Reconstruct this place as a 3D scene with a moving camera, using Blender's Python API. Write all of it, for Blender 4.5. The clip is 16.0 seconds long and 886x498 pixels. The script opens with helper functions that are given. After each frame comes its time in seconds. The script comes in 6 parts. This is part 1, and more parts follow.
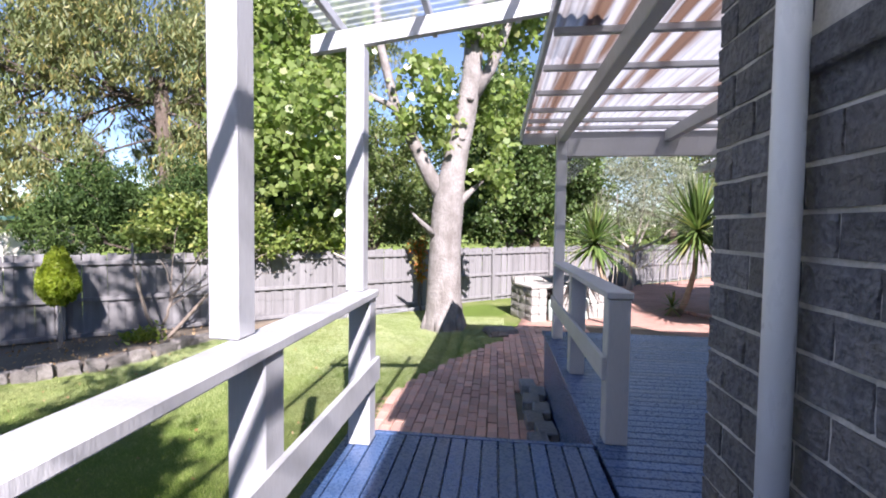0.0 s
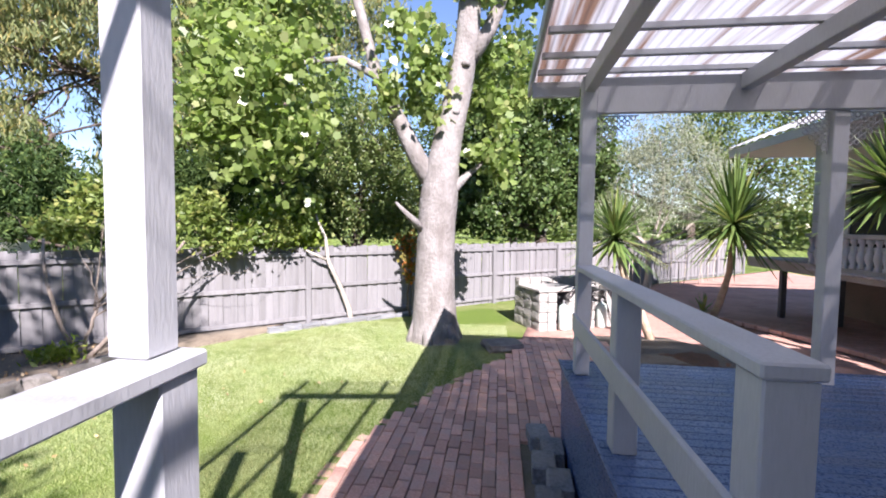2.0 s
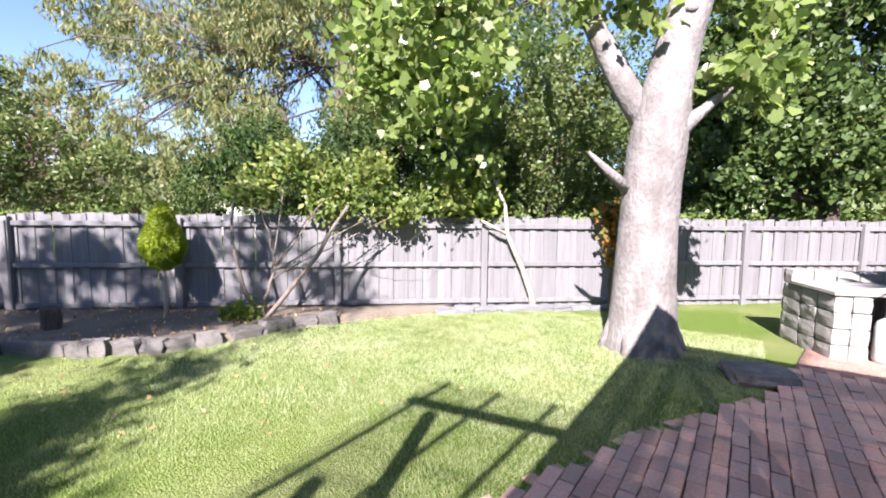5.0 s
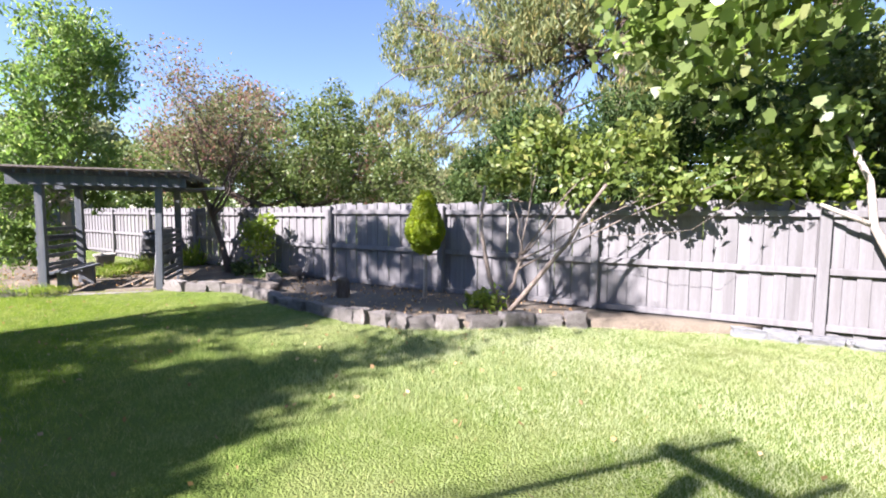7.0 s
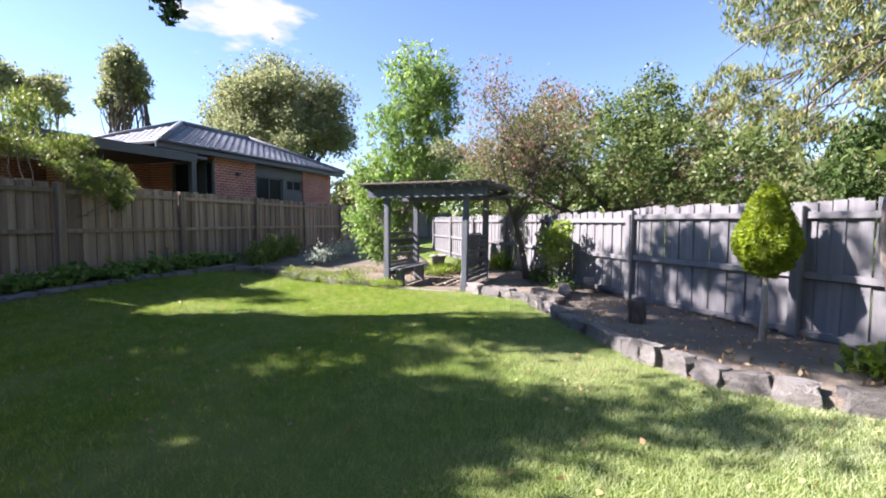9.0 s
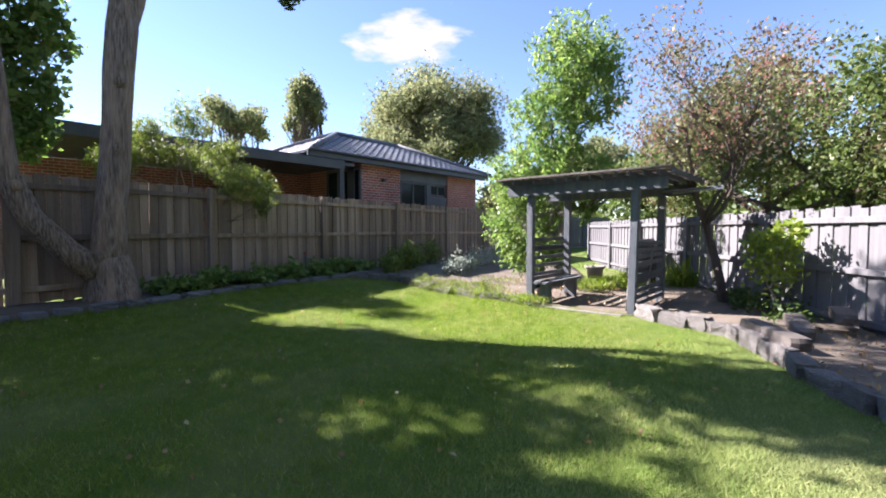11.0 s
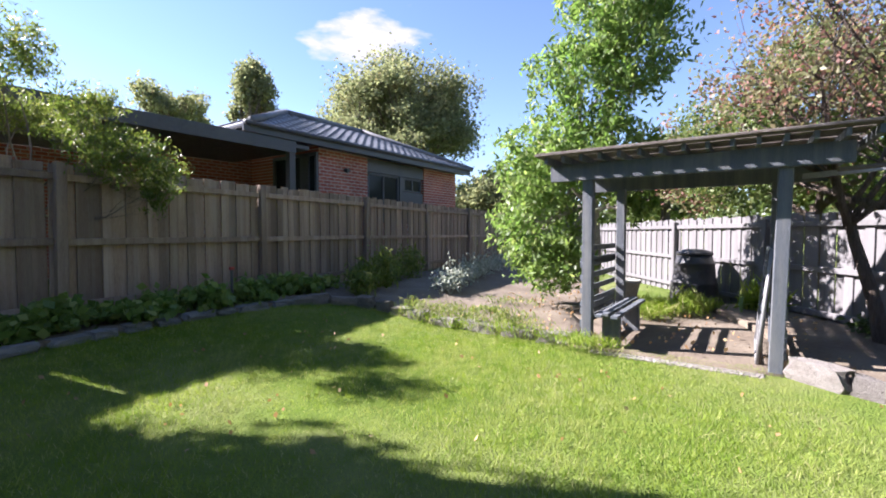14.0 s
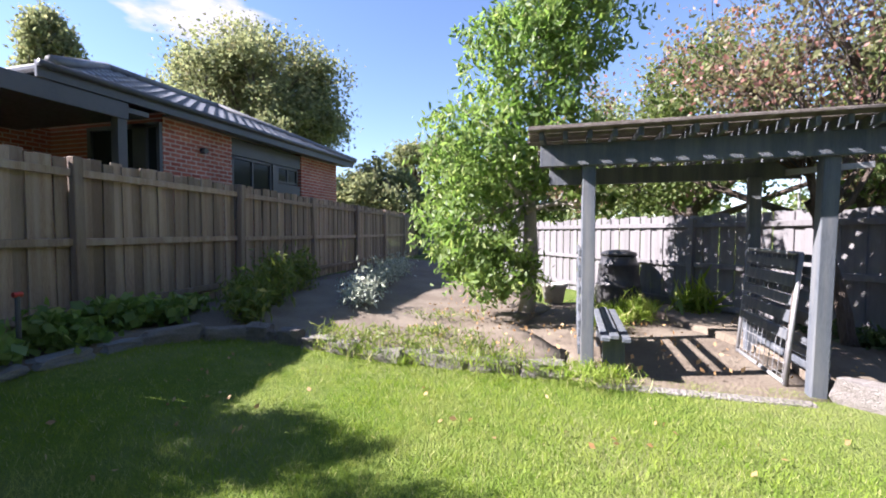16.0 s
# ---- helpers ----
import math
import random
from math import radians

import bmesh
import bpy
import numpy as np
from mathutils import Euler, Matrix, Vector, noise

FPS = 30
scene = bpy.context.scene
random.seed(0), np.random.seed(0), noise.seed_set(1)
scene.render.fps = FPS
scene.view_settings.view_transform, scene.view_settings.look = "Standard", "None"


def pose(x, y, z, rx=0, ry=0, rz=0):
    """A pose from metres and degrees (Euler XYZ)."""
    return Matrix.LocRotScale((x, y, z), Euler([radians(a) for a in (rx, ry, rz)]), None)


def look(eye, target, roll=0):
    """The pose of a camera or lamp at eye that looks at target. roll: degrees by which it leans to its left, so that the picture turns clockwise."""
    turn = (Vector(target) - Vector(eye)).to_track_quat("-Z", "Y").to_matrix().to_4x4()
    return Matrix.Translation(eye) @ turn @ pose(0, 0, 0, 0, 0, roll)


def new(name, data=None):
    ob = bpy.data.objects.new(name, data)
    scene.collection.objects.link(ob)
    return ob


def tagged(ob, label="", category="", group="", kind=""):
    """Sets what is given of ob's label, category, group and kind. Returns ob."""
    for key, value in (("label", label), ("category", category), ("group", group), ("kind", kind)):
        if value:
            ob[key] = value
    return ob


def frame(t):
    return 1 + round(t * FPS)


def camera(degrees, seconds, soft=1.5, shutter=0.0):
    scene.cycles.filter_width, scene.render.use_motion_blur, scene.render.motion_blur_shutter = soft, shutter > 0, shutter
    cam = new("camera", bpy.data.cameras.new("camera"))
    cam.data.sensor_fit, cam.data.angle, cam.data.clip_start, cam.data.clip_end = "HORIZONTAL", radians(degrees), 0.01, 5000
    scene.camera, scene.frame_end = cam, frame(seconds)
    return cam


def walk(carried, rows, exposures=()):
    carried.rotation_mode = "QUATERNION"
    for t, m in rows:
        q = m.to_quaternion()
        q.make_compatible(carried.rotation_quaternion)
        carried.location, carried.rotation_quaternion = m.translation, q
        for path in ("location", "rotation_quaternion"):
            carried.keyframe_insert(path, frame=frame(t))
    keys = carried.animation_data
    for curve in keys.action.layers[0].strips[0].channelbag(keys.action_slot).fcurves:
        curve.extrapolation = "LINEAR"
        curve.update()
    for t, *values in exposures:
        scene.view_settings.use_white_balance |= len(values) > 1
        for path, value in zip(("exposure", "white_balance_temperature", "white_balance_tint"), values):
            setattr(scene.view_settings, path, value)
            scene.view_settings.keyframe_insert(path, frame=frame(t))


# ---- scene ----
import mathutils

cam = camera(90.0, 16.0, 1.9)
METRES, EYE, TILT, LEAN, TURN = 12.6, 2.22, 0.0, 0.0, 6.9
ROWS = [
    (0.0, 0.0, 0.0, 0.0, 0.03, -2.55, -0.75),
    (0.5, 0.0056, 0.0321, -0.0007, 0.02, -2.68, -0.72),
    (1.0, 0.0099, 0.0658, -0.002, -0.03, -2.8, -0.73),
    (1.5, 0.013, 0.0958, -0.0025, -0.07, -2.92, -0.73),
    (2.0, 0.019, 0.1302, -0.0036, 0.43, -3.18, -0.7),
    (2.5, 0.0236, 0.1596, -0.0051, 2.26, -3.61, -0.67),
    (3.0, 0.0277, 0.1891, -0.0074, 4.89, -4.18, -0.68),
    (5.5, 0.0252, 0.3055, -0.0394, 36.61, -5.47, -0.64),
    (6.0, 0.0191, 0.3278, -0.0499, 45.81, -5.3, -0.55),
    (6.5, 0.0115, 0.3463, -0.0583, 53.44, -4.86, -0.56),
    (7.0, -0.0006, 0.3665, -0.0621, 63.57, -4.27, -0.47),
    (7.5, -0.0162, 0.3829, -0.0615, 73.14, -4.16, -0.38),
    (8.0, -0.0349, 0.3991, -0.0618, 83.8, -3.96, -0.34),
    (8.5, -0.0529, 0.4112, -0.0623, 94.22, -3.68, -0.3),
    (9.0, -0.0774, 0.4171, -0.0642, 103.81, -3.52, -0.19),
    (9.5, -0.1034, 0.4161, -0.0636, 111.55, -3.43, -0.18),
    (10.0, -0.1347, 0.4106, -0.0655, 119.12, -3.31, -0.11),
    (12.5, -0.2919, 0.3055, -0.0756, 124.25, -2.28, 0.11),
    (13.0, -0.3207, 0.2761, -0.0741, 123.22, -2.22, 0.15),
    (13.5, -0.346, 0.2485, -0.0723, 120.97, -2.12, 0.09),
    (14.0, -0.3735, 0.2148, -0.0712, 117.82, -2.12, 0.03),
    (14.5, -0.3943, 0.1833, -0.0702, 114.58, -2.09, 0.04),
    (15.0, -0.4171, 0.1529, -0.0708, 110.32, -2.12, 0.09),
    (15.5, -0.4389, 0.1243, -0.07, 105.62, -2.12, 0.01),
    (16.0, -0.4637, 0.093, -0.071, 99.35, -2.17, -0.02),
]
walk(cam, [(t, pose(0, 0, EYE, TILT, LEAN, TURN) @ pose(METRES * x, METRES * y, METRES * z, 90 + pitch, roll, yaw)) for t, x, y, z, yaw, pitch, roll in ROWS],
     exposures=[(0.0, 2.0, 6150, 25), (3.0, 2.1, 6150, 25), (5.5, 2.25, 6150, 25), (8.0, 2.28, 6150, 25), (10.0, 2.28, 6150, 25), (16.0, 2.25, 6150, 25)])

# ---- world, sun, exposure ----
SUN_FROM = Vector((0.43, -1.2, 1.0)).normalized()
world = bpy.data.worlds.new("world")
scene.world = world
world.use_nodes = True
wn, wl = world.node_tree.nodes, world.node_tree.links
sky = wn.new("ShaderNodeTexSky")
sky.sky_type = "NISHITA"
sky.sun_disc = False
sky.sun_elevation = math.asin(SUN_FROM.z)
sky.sun_rotation = math.atan2(SUN_FROM.x, SUN_FROM.y)
sky.air_density, sky.dust_density, sky.ozone_density = 1.0, 0.05, 3.0
wl.new(sky.outputs[0], wn["Background"].inputs[0])
wn["Background"].inputs[1].default_value = 0.056
sun_data = bpy.data.lights.new("sun", "SUN")
sun_data.energy, sun_data.angle, sun_data.color = 5.0, radians(0.55), (1.0, 0.95, 0.87)
sun = new("sun", sun_data)
sun.matrix_world = look(SUN_FROM * 60, (0, 0, 0))


# ---- materials ----
def ramp_mix(nt, fac, a, b):
    n = nt.nodes.new("ShaderNodeMix")
    n.data_type = "RGBA"
    nt.links.new(fac, n.inputs[0])
    for i, c in ((6, a), (7, b)):
        if isinstance(c, tuple):
            n.inputs[i].default_value = (*c, 1)
        else:
            nt.links.new(c, n.inputs[i])
    return n.outputs[2]


def math_node(nt, op, a, b=0.0, clamp=False):
    n = nt.nodes.new("ShaderNodeMath")
    n.operation, n.use_clamp = op, clamp
    for i, v in ((0, a), (1, b)):
        if isinstance(v, (int, float)):
            n.inputs[i].default_value = v
        else:
            nt.links.new(v, n.inputs[i])
    return n.outputs[0]


def noise_fac(nt, coords, scale, detail=4.0, stretch=(1, 1, 1), lo=0.35, hi=0.65):
    m = nt.nodes.new("ShaderNodeMapping")
    m.inputs["Scale"].default_value = stretch
    nt.links.new(coords, m.inputs[0])
    n = nt.nodes.new("ShaderNodeTexNoise")
    n.inputs["Scale"].default_value, n.inputs["Detail"].default_value = scale, detail
    nt.links.new(m.outputs[0], n.inputs["Vector"])
    r = nt.nodes.new("ShaderNodeMapRange")
    r.inputs[1].default_value, r.inputs[2].default_value = lo, hi
    nt.links.new(n.outputs[0], r.inputs[0])
    return r.outputs[0]


def surface(name, a, b, c=None, coarse=2.0, fine=40.0, stretch=(1, 1, 1), rough=0.7, bump=0.3, bump_size=0.01,
            vary=0.0, stain=0.5, metal=0.0, spec=0.5, coords="Object"):
    """Two colours in fine grain, a third in coarse stains, relief, and a tone of its own for each object."""
    m = bpy.data.materials.new(name)
    m.use_nodes = True
    nt = m.node_tree
    bsdf = nt.nodes["Principled BSDF"]
    tc = nt.nodes.new("ShaderNodeTexCoord").outputs[coords] if coords != "World" else nt.nodes.new("ShaderNodeNewGeometry").outputs["Position"]
    info = nt.nodes.new("ShaderNodeObjectInfo")
    if vary and coords == "Object":
        add = nt.nodes.new("ShaderNodeVectorMath")
        add.operation = "ADD"
        sh = nt.nodes.new("ShaderNodeVectorMath")
        sh.operation = "SCALE"
        sh.inputs[0].default_value = (7.3, 3.1, 5.7)
        nt.links.new(info.outputs["Random"], sh.inputs["Scale"])
        nt.links.new(tc, add.inputs[0])
        nt.links.new(sh.outputs[0], add.inputs[1])
        tc = add.outputs[0]
    f = noise_fac(nt, tc, fine, 5, stretch)
    col = ramp_mix(nt, f, a, b)
    if c:
        g = math_node(nt, "MULTIPLY", noise_fac(nt, tc, coarse, 5, stretch, 0.42, 0.68), stain, True)
        col = ramp_mix(nt, g, col, c)
    if vary:
        h = nt.nodes.new("ShaderNodeHueSaturation")
        nt.links.new(col, h.inputs["Color"])
        nt.links.new(math_node(nt, "ADD", math_node(nt, "MULTIPLY", info.outputs["Random"], 2 * vary), 1 - vary), h.inputs["Value"])
        col = h.outputs[0]
    nt.links.new(col, bsdf.inputs["Base Color"])
    nt.links.new(math_node(nt, "ADD", math_node(nt, "MULTIPLY", f, 0.18), rough - 0.09), bsdf.inputs["Roughness"])
    bsdf.inputs["Metallic"].default_value = metal
    bsdf.inputs["Specular IOR Level"].default_value = spec
    if bump:
        bn = nt.nodes.new("ShaderNodeBump")
        bn.inputs["Strength"].default_value, bn.inputs["Distance"].default_value = bump, bump_size
        nt.links.new(f, bn.inputs["Height"])
        nt.links.new(bn.outputs[0], bsdf.inputs["Normal"])
    return m


def leaf_material(name, a, b, c, glow=0.45, rough=0.45, share=0.12, spec=0.35, dry=False):
    """Leaf: each island its own tone between a and b, a few turned to c; light passes through. dry: darker tufts, paler
    with rising y.
    """
    m = bpy.data.materials.new(name)
    m.use_nodes = True
    nt = m.node_tree
    bsdf = nt.nodes["Principled BSDF"]
    geo = nt.nodes.new("ShaderNodeNewGeometry")
    rnd = geo.outputs["Random Per Island"]
    col = ramp_mix(nt, rnd, a, b)
    patch = noise_fac(nt, geo.outputs["Position"], 1.3, 3, (1, 1, 1), 0.4, 0.7)
    turn = math_node(nt, "MULTIPLY", math_node(nt, "GREATER_THAN", math_node(nt, "FRACT", math_node(nt, "MULTIPLY", rnd, 17.3)), 1 - share), 1.0)
    col = ramp_mix(nt, math_node(nt, "MULTIPLY", patch, 0.35), col, c)
    if dry:
        tuft = noise_fac(nt, geo.outputs["Position"], 6.5, 4, (1, 1, 1), 0.42, 0.62)
        col = ramp_mix(nt, math_node(nt, "MULTIPLY", tuft, 0.6), col, (0.085, 0.175, 0.016))
        # turf colour grows paler towards the northern fence
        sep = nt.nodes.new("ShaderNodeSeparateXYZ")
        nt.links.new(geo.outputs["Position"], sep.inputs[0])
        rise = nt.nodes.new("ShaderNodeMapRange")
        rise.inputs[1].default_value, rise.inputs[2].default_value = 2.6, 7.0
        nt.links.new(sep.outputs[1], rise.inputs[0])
        pale_north = math_node(nt, "MULTIPLY", rise.outputs[0], math_node(nt, "ADD", math_node(nt, "MULTIPLY", patch, 0.35), 0.68))
        col = ramp_mix(nt, pale_north, col, (0.43, 0.465, 0.29))
    col = ramp_mix(nt, turn, col, c)
    nt.links.new(col, bsdf.inputs["Base Color"])
    bsdf.inputs["Roughness"].default_value = rough
    bsdf.inputs["Specular IOR Level"].default_value = spec
    tr = nt.nodes.new("ShaderNodeBsdfTranslucent")
    hs = nt.nodes.new("ShaderNodeHueSaturation")
    hs.inputs["Value"].default_value, hs.inputs["Saturation"].default_value = 1.45, 1.12
    nt.links.new(col, hs.inputs["Color"])
    nt.links.new(hs.outputs[0], tr.inputs[0])
    mx = nt.nodes.new("ShaderNodeMixShader")
    mx.inputs[0].default_value = glow
    nt.links.new(bsdf.outputs[0], mx.inputs[1])
    nt.links.new(tr.outputs[0], mx.inputs[2])
    nt.links.new(mx.outputs[0], nt.nodes["Material Output"].inputs[0])
    return m


def sheet_material(name, clear, tint, dirt, dirt_amount, stretch):
    """Corrugated plastic: part clear, part milky, with dirt along the ribs."""
    m = bpy.data.materials.new(name)
    m.use_nodes = True
    nt = m.node_tree
    bsdf = nt.nodes["Principled BSDF"]
    pos = nt.nodes.new("ShaderNodeNewGeometry").outputs["Position"]
    d = math_node(nt, "MULTIPLY", noise_fac(nt, pos, 1.0, 5, stretch, 0.50, 0.60), dirt_amount, True)
    nt.links.new(ramp_mix(nt, d, tint, dirt), bsdf.inputs["Base Color"])
    bsdf.inputs["Roughness"].default_value = 0.25
    tl = nt.nodes.new("ShaderNodeBsdfTranslucent")
    nt.links.new(ramp_mix(nt, d, tint, dirt), tl.inputs[0])
    milk = nt.nodes.new("ShaderNodeMixShader")
    milk.inputs[0].default_value = 0.65
    nt.links.new(bsdf.outputs[0], milk.inputs[1])
    nt.links.new(tl.outputs[0], milk.inputs[2])
    tp = nt.nodes.new("ShaderNodeBsdfTransparent")
    mx = nt.nodes.new("ShaderNodeMixShader")
    nt.links.new(math_node(nt, "SUBTRACT", clear, math_node(nt, "MULTIPLY", d, clear)), mx.inputs[0])
    nt.links.new(milk.outputs[0], mx.inputs[1])
    nt.links.new(tp.outputs[0], mx.inputs[2])
    nt.links.new(mx.outputs[0], nt.nodes["Material Output"].inputs[0])
    return m


def brickwork(name, a, b, mortar, width, height, joint, axis="XZ", rough=0.85):
    m = bpy.data.materials.new(name)
    m.use_nodes = True
    nt = m.node_tree
    bsdf = nt.nodes["Principled BSDF"]
    pos = nt.nodes.new("ShaderNodeNewGeometry").outputs["Position"]
    sep, com = nt.nodes.new("ShaderNodeSeparateXYZ"), nt.nodes.new("ShaderNodeCombineXYZ")
    nt.links.new(pos, sep.inputs[0])
    nt.links.new(sep.outputs["XYZ".index(axis[0])], com.inputs[0])
    nt.links.new(sep.outputs["XYZ".index(axis[1])], com.inputs[1])
    t = nt.nodes.new("ShaderNodeTexBrick")
    nt.links.new(com.outputs[0], t.inputs["Vector"])
    t.inputs["Color1"].default_value, t.inputs["Color2"].default_value, t.inputs["Mortar"].default_value = (*a, 1), (*b, 1), (*mortar, 1)
    t.inputs["Scale"].default_value, t.inputs["Mortar Size"].default_value = 1.0, joint
    t.inputs["Brick Width"].default_value, t.inputs["Row Height"].default_value = width, height
    f = noise_fac(nt, pos, 25, 5)
    s = noise_fac(nt, pos, 1.2, 4)
    hs = nt.nodes.new("ShaderNodeHueSaturation")
    nt.links.new(t.outputs[0], hs.inputs["Color"])
    nt.links.new(math_node(nt, "ADD", math_node(nt, "MULTIPLY", f, 0.35), math_node(nt, "ADD", math_node(nt, "MULTIPLY", s, 0.3), 0.68)), hs.inputs["Value"])
    nt.links.new(hs.outputs[0], bsdf.inputs["Base Color"])
    bsdf.inputs["Roughness"].default_value = rough
    bn = nt.nodes.new("ShaderNodeBump")
    bn.inputs["Strength"].default_value, bn.inputs["Distance"].default_value = 0.5, 0.008
    nt.links.new(math_node(nt, "SUBTRACT", math_node(nt, "MULTIPLY", f, 0.3), t.outputs[1]), bn.inputs["Height"])
    nt.links.new(bn.outputs[0], bsdf.inputs["Normal"])
    return m


def glass_material():
    m = bpy.data.materials.new("window_glass")
    m.use_nodes = True
    b = m.node_tree.nodes["Principled BSDF"]
    b.inputs["Base Color"].default_value = (0.02, 0.025, 0.03, 1)
    b.inputs["Roughness"].default_value = 0.08
    b.inputs["Specular IOR Level"].default_value = 0.12
    return m


WHITE = surface("white_paint", (0.47, 0.48, 0.50), (0.44, 0.45, 0.47), (0.37, 0.37, 0.37), 1.5, 30, (3, 3, 0.6), 0.5, 0.15, 0.004, stain=0.35)
PIPE = surface("pipe_paint", (0.74, 0.75, 0.77), (0.70, 0.71, 0.73), (0.6, 0.6, 0.6), 1.5, 30, (1, 1, 0.3), 0.35, 0.05, 0.002, stain=0.3)
DECK = surface("deck_paint", (0.042, 0.088, 0.20), (0.066, 0.122, 0.26), (0.13, 0.17, 0.26), 1.2, 60, (1, 1, 1), 0.30, 0.3, 0.003, vary=0.14, stain=0.45)
DARKWOOD = surface("pergola_paint", (0.064, 0.077, 0.094), (0.105, 0.122, 0.142), (0.20, 0.20, 0.19), 2.0, 45, (6, 6, 0.5), 0.7, 0.4, 0.004, vary=0.1, stain=0.5)
BATTEN = surface("batten_timber", (0.065, 0.052, 0.043), (0.125, 0.105, 0.088), (0.19, 0.175, 0.155), 2.0, 50, (0.6, 5, 5), 0.85, 0.4, 0.004, vary=0.2)
PALE_FENCE = surface("weathered_paling", (0.142, 0.140, 0.143), (0.182, 0.179, 0.182), (0.095, 0.090, 0.088), 1.4, 30, (9, 9, 0.5), 0.9, 0.35, 0.003, vary=0.09, stain=0.5)
BROWN_FENCE = surface("brown_paling", (0.185, 0.13, 0.09), (0.28, 0.21, 0.157), (0.37, 0.315, 0.258), 1.4, 30, (9, 9, 0.5), 0.9, 0.45, 0.004, vary=0.34, stain=0.55)
DARK_BRICK = surface("dark_brick_face", (0.072, 0.076, 0.092), (0.165, 0.168, 0.185), (0.22, 0.205, 0.19), 6, 45, (1, 1, 1), 0.85, 0.9, 0.012, vary=0.22, stain=0.55)
MORTAR = surface("mortar", (0.50, 0.485, 0.46), (0.62, 0.60, 0.57), (0.40, 0.385, 0.36), 3, 80, rough=0.95, bump=0.6, bump_size=0.004)
PAVER = surface("red_paver", (0.43, 0.235, 0.18), (0.56, 0.335, 0.265), (0.36, 0.285, 0.25), 5, 60, rough=0.88, bump=0.5, bump_size=0.004, vary=0.22, stain=0.6)
PAVING = brickwork("patio_paving", (0.30, 0.155, 0.12), (0.37, 0.21, 0.165), (0.22, 0.165, 0.14), 0.24, 0.12, 0.008, "XY")
CONCRETE_BLOCK = surface("concrete_block", (0.25, 0.24, 0.22), (0.33, 0.315, 0.29), (0.18, 0.17, 0.155), 4, 35, rough=0.92, bump=0.6, bump_size=0.006, vary=0.16)
MULCH = surface("bark_mulch", (0.10, 0.045, 0.025), (0.22, 0.11, 0.06), (0.07, 0.05, 0.03), 3, 45, rough=0.95, bump=1.0, bump_size=0.03, coords="World")
JOINT_SAND = surface("joint_sand", (0.13, 0.11, 0.085), (0.19, 0.165, 0.13), (0.08, 0.10, 0.04), 4, 80, rough=0.95, coords="World")
SOIL = surface("garden_soil", (0.092, 0.072, 0.052), (0.160, 0.130, 0.095), (0.205, 0.175, 0.13), 1.5, 34, rough=0.95, bump=0.4, bump_size=0.025, stain=0.6, coords="World")
LAWN = surface("lawn_ground", (0.105, 0.17, 0.026), (0.165, 0.235, 0.05), (0.32, 0.315, 0.15), 0.7, 60, rough=0.95, bump=0.9, bump_size=0.03, stain=0.5, spec=0.1, coords="World")
STONE = surface("edging_stone", (0.20, 0.185, 0.17), (0.30, 0.28, 0.255), (0.15, 0.13, 0.115), 4, 30, rough=0.9, bump=0.9, bump_size=0.02, vary=0.2)
BLUESTONE = surface("bluestone", (0.13, 0.14, 0.155), (0.21, 0.22, 0.235), (0.28, 0.26, 0.22), 4, 30, rough=0.85, bump=0.7, bump_size=0.01, vary=0.15)
BARK = surface("plane_bark", (0.165, 0.152, 0.142), (0.225, 0.21, 0.198), (0.105, 0.092, 0.082), 4.5, 26, (1, 1, 0.6), 0.9, 0.6, 0.012, stain=0.8, coords="World")
STEM_BARK = surface("stem_bark", (0.15, 0.12, 0.095), (0.24, 0.20, 0.165), (0.10, 0.08, 0.065), 5, 30, (2, 2, 0.5), 0.9, 0.7, 0.01, coords="World")
DARK_BARK = surface("dark_bark", (0.075, 0.055, 0.042), (0.15, 0.115, 0.09), (0.21, 0.17, 0.14), 3, 25, (3, 3, 0.4), 0.95, 1.0, 0.03, coords="World")
PEEL_BARK = surface("peeling_bark", (0.17, 0.12, 0.088), (0.47, 0.375, 0.295), (0.62, 0.43, 0.30), 2.2, 14, (3, 3, 0.35), 0.95, 1.0, 0.05, stain=0.7, coords="World")
GREY_BARK = surface("grey_bark", (0.30, 0.265, 0.225), (0.42, 0.385, 0.335), (0.20, 0.17, 0.14), 4, 30, (2, 2, 0.5), 0.9, 0.7, 0.01, coords="World")
CANE = surface("yucca_cane", (0.34, 0.25, 0.17), (0.45, 0.35, 0.25), (0.22, 0.16, 0.11), 5, 40, (1, 1, 2), 0.9, 0.7, 0.01, coords="World")
ROOF_TILE = surface("roof_tile", (0.085, 0.092, 0.105), (0.13, 0.138, 0.15), (0.19, 0.195, 0.20), 1.5, 20, rough=0.5, bump=0.2, bump_size=0.004)
CHARCOAL = surface("charcoal_metal", (0.050, 0.056, 0.066), (0.065, 0.072, 0.083), (0.09, 0.095, 0.105), 1.5, 20, rough=0.45, bump=0.05, bump_size=0.002)
RED_BRICK = brickwork("red_brick", (0.29, 0.072, 0.048), (0.37, 0.12, 0.08), (0.42, 0.35, 0.31), 0.24, 0.086, 0.012, "XZ")
CREAM = surface("cream_render", (0.62, 0.59, 0.53), (0.68, 0.65, 0.59), (0.5, 0.47, 0.42), 1.5, 25, rough=0.85, bump=0.2, bump_size=0.004)
GREY_TILE = surface("grey_roof", (0.30, 0.30, 0.31), (0.40, 0.40, 0.41), (0.25, 0.24, 0.24), 1.5, 20, rough=0.7, bump=0.2, bump_size=0.004)
BLACK_PLASTIC = surface("black_plastic", (0.03, 0.031, 0.034), (0.045, 0.046, 0.05), (0.09, 0.088, 0.082), 2.5, 30, rough=0.5, bump=0.1, bump_size=0.003)
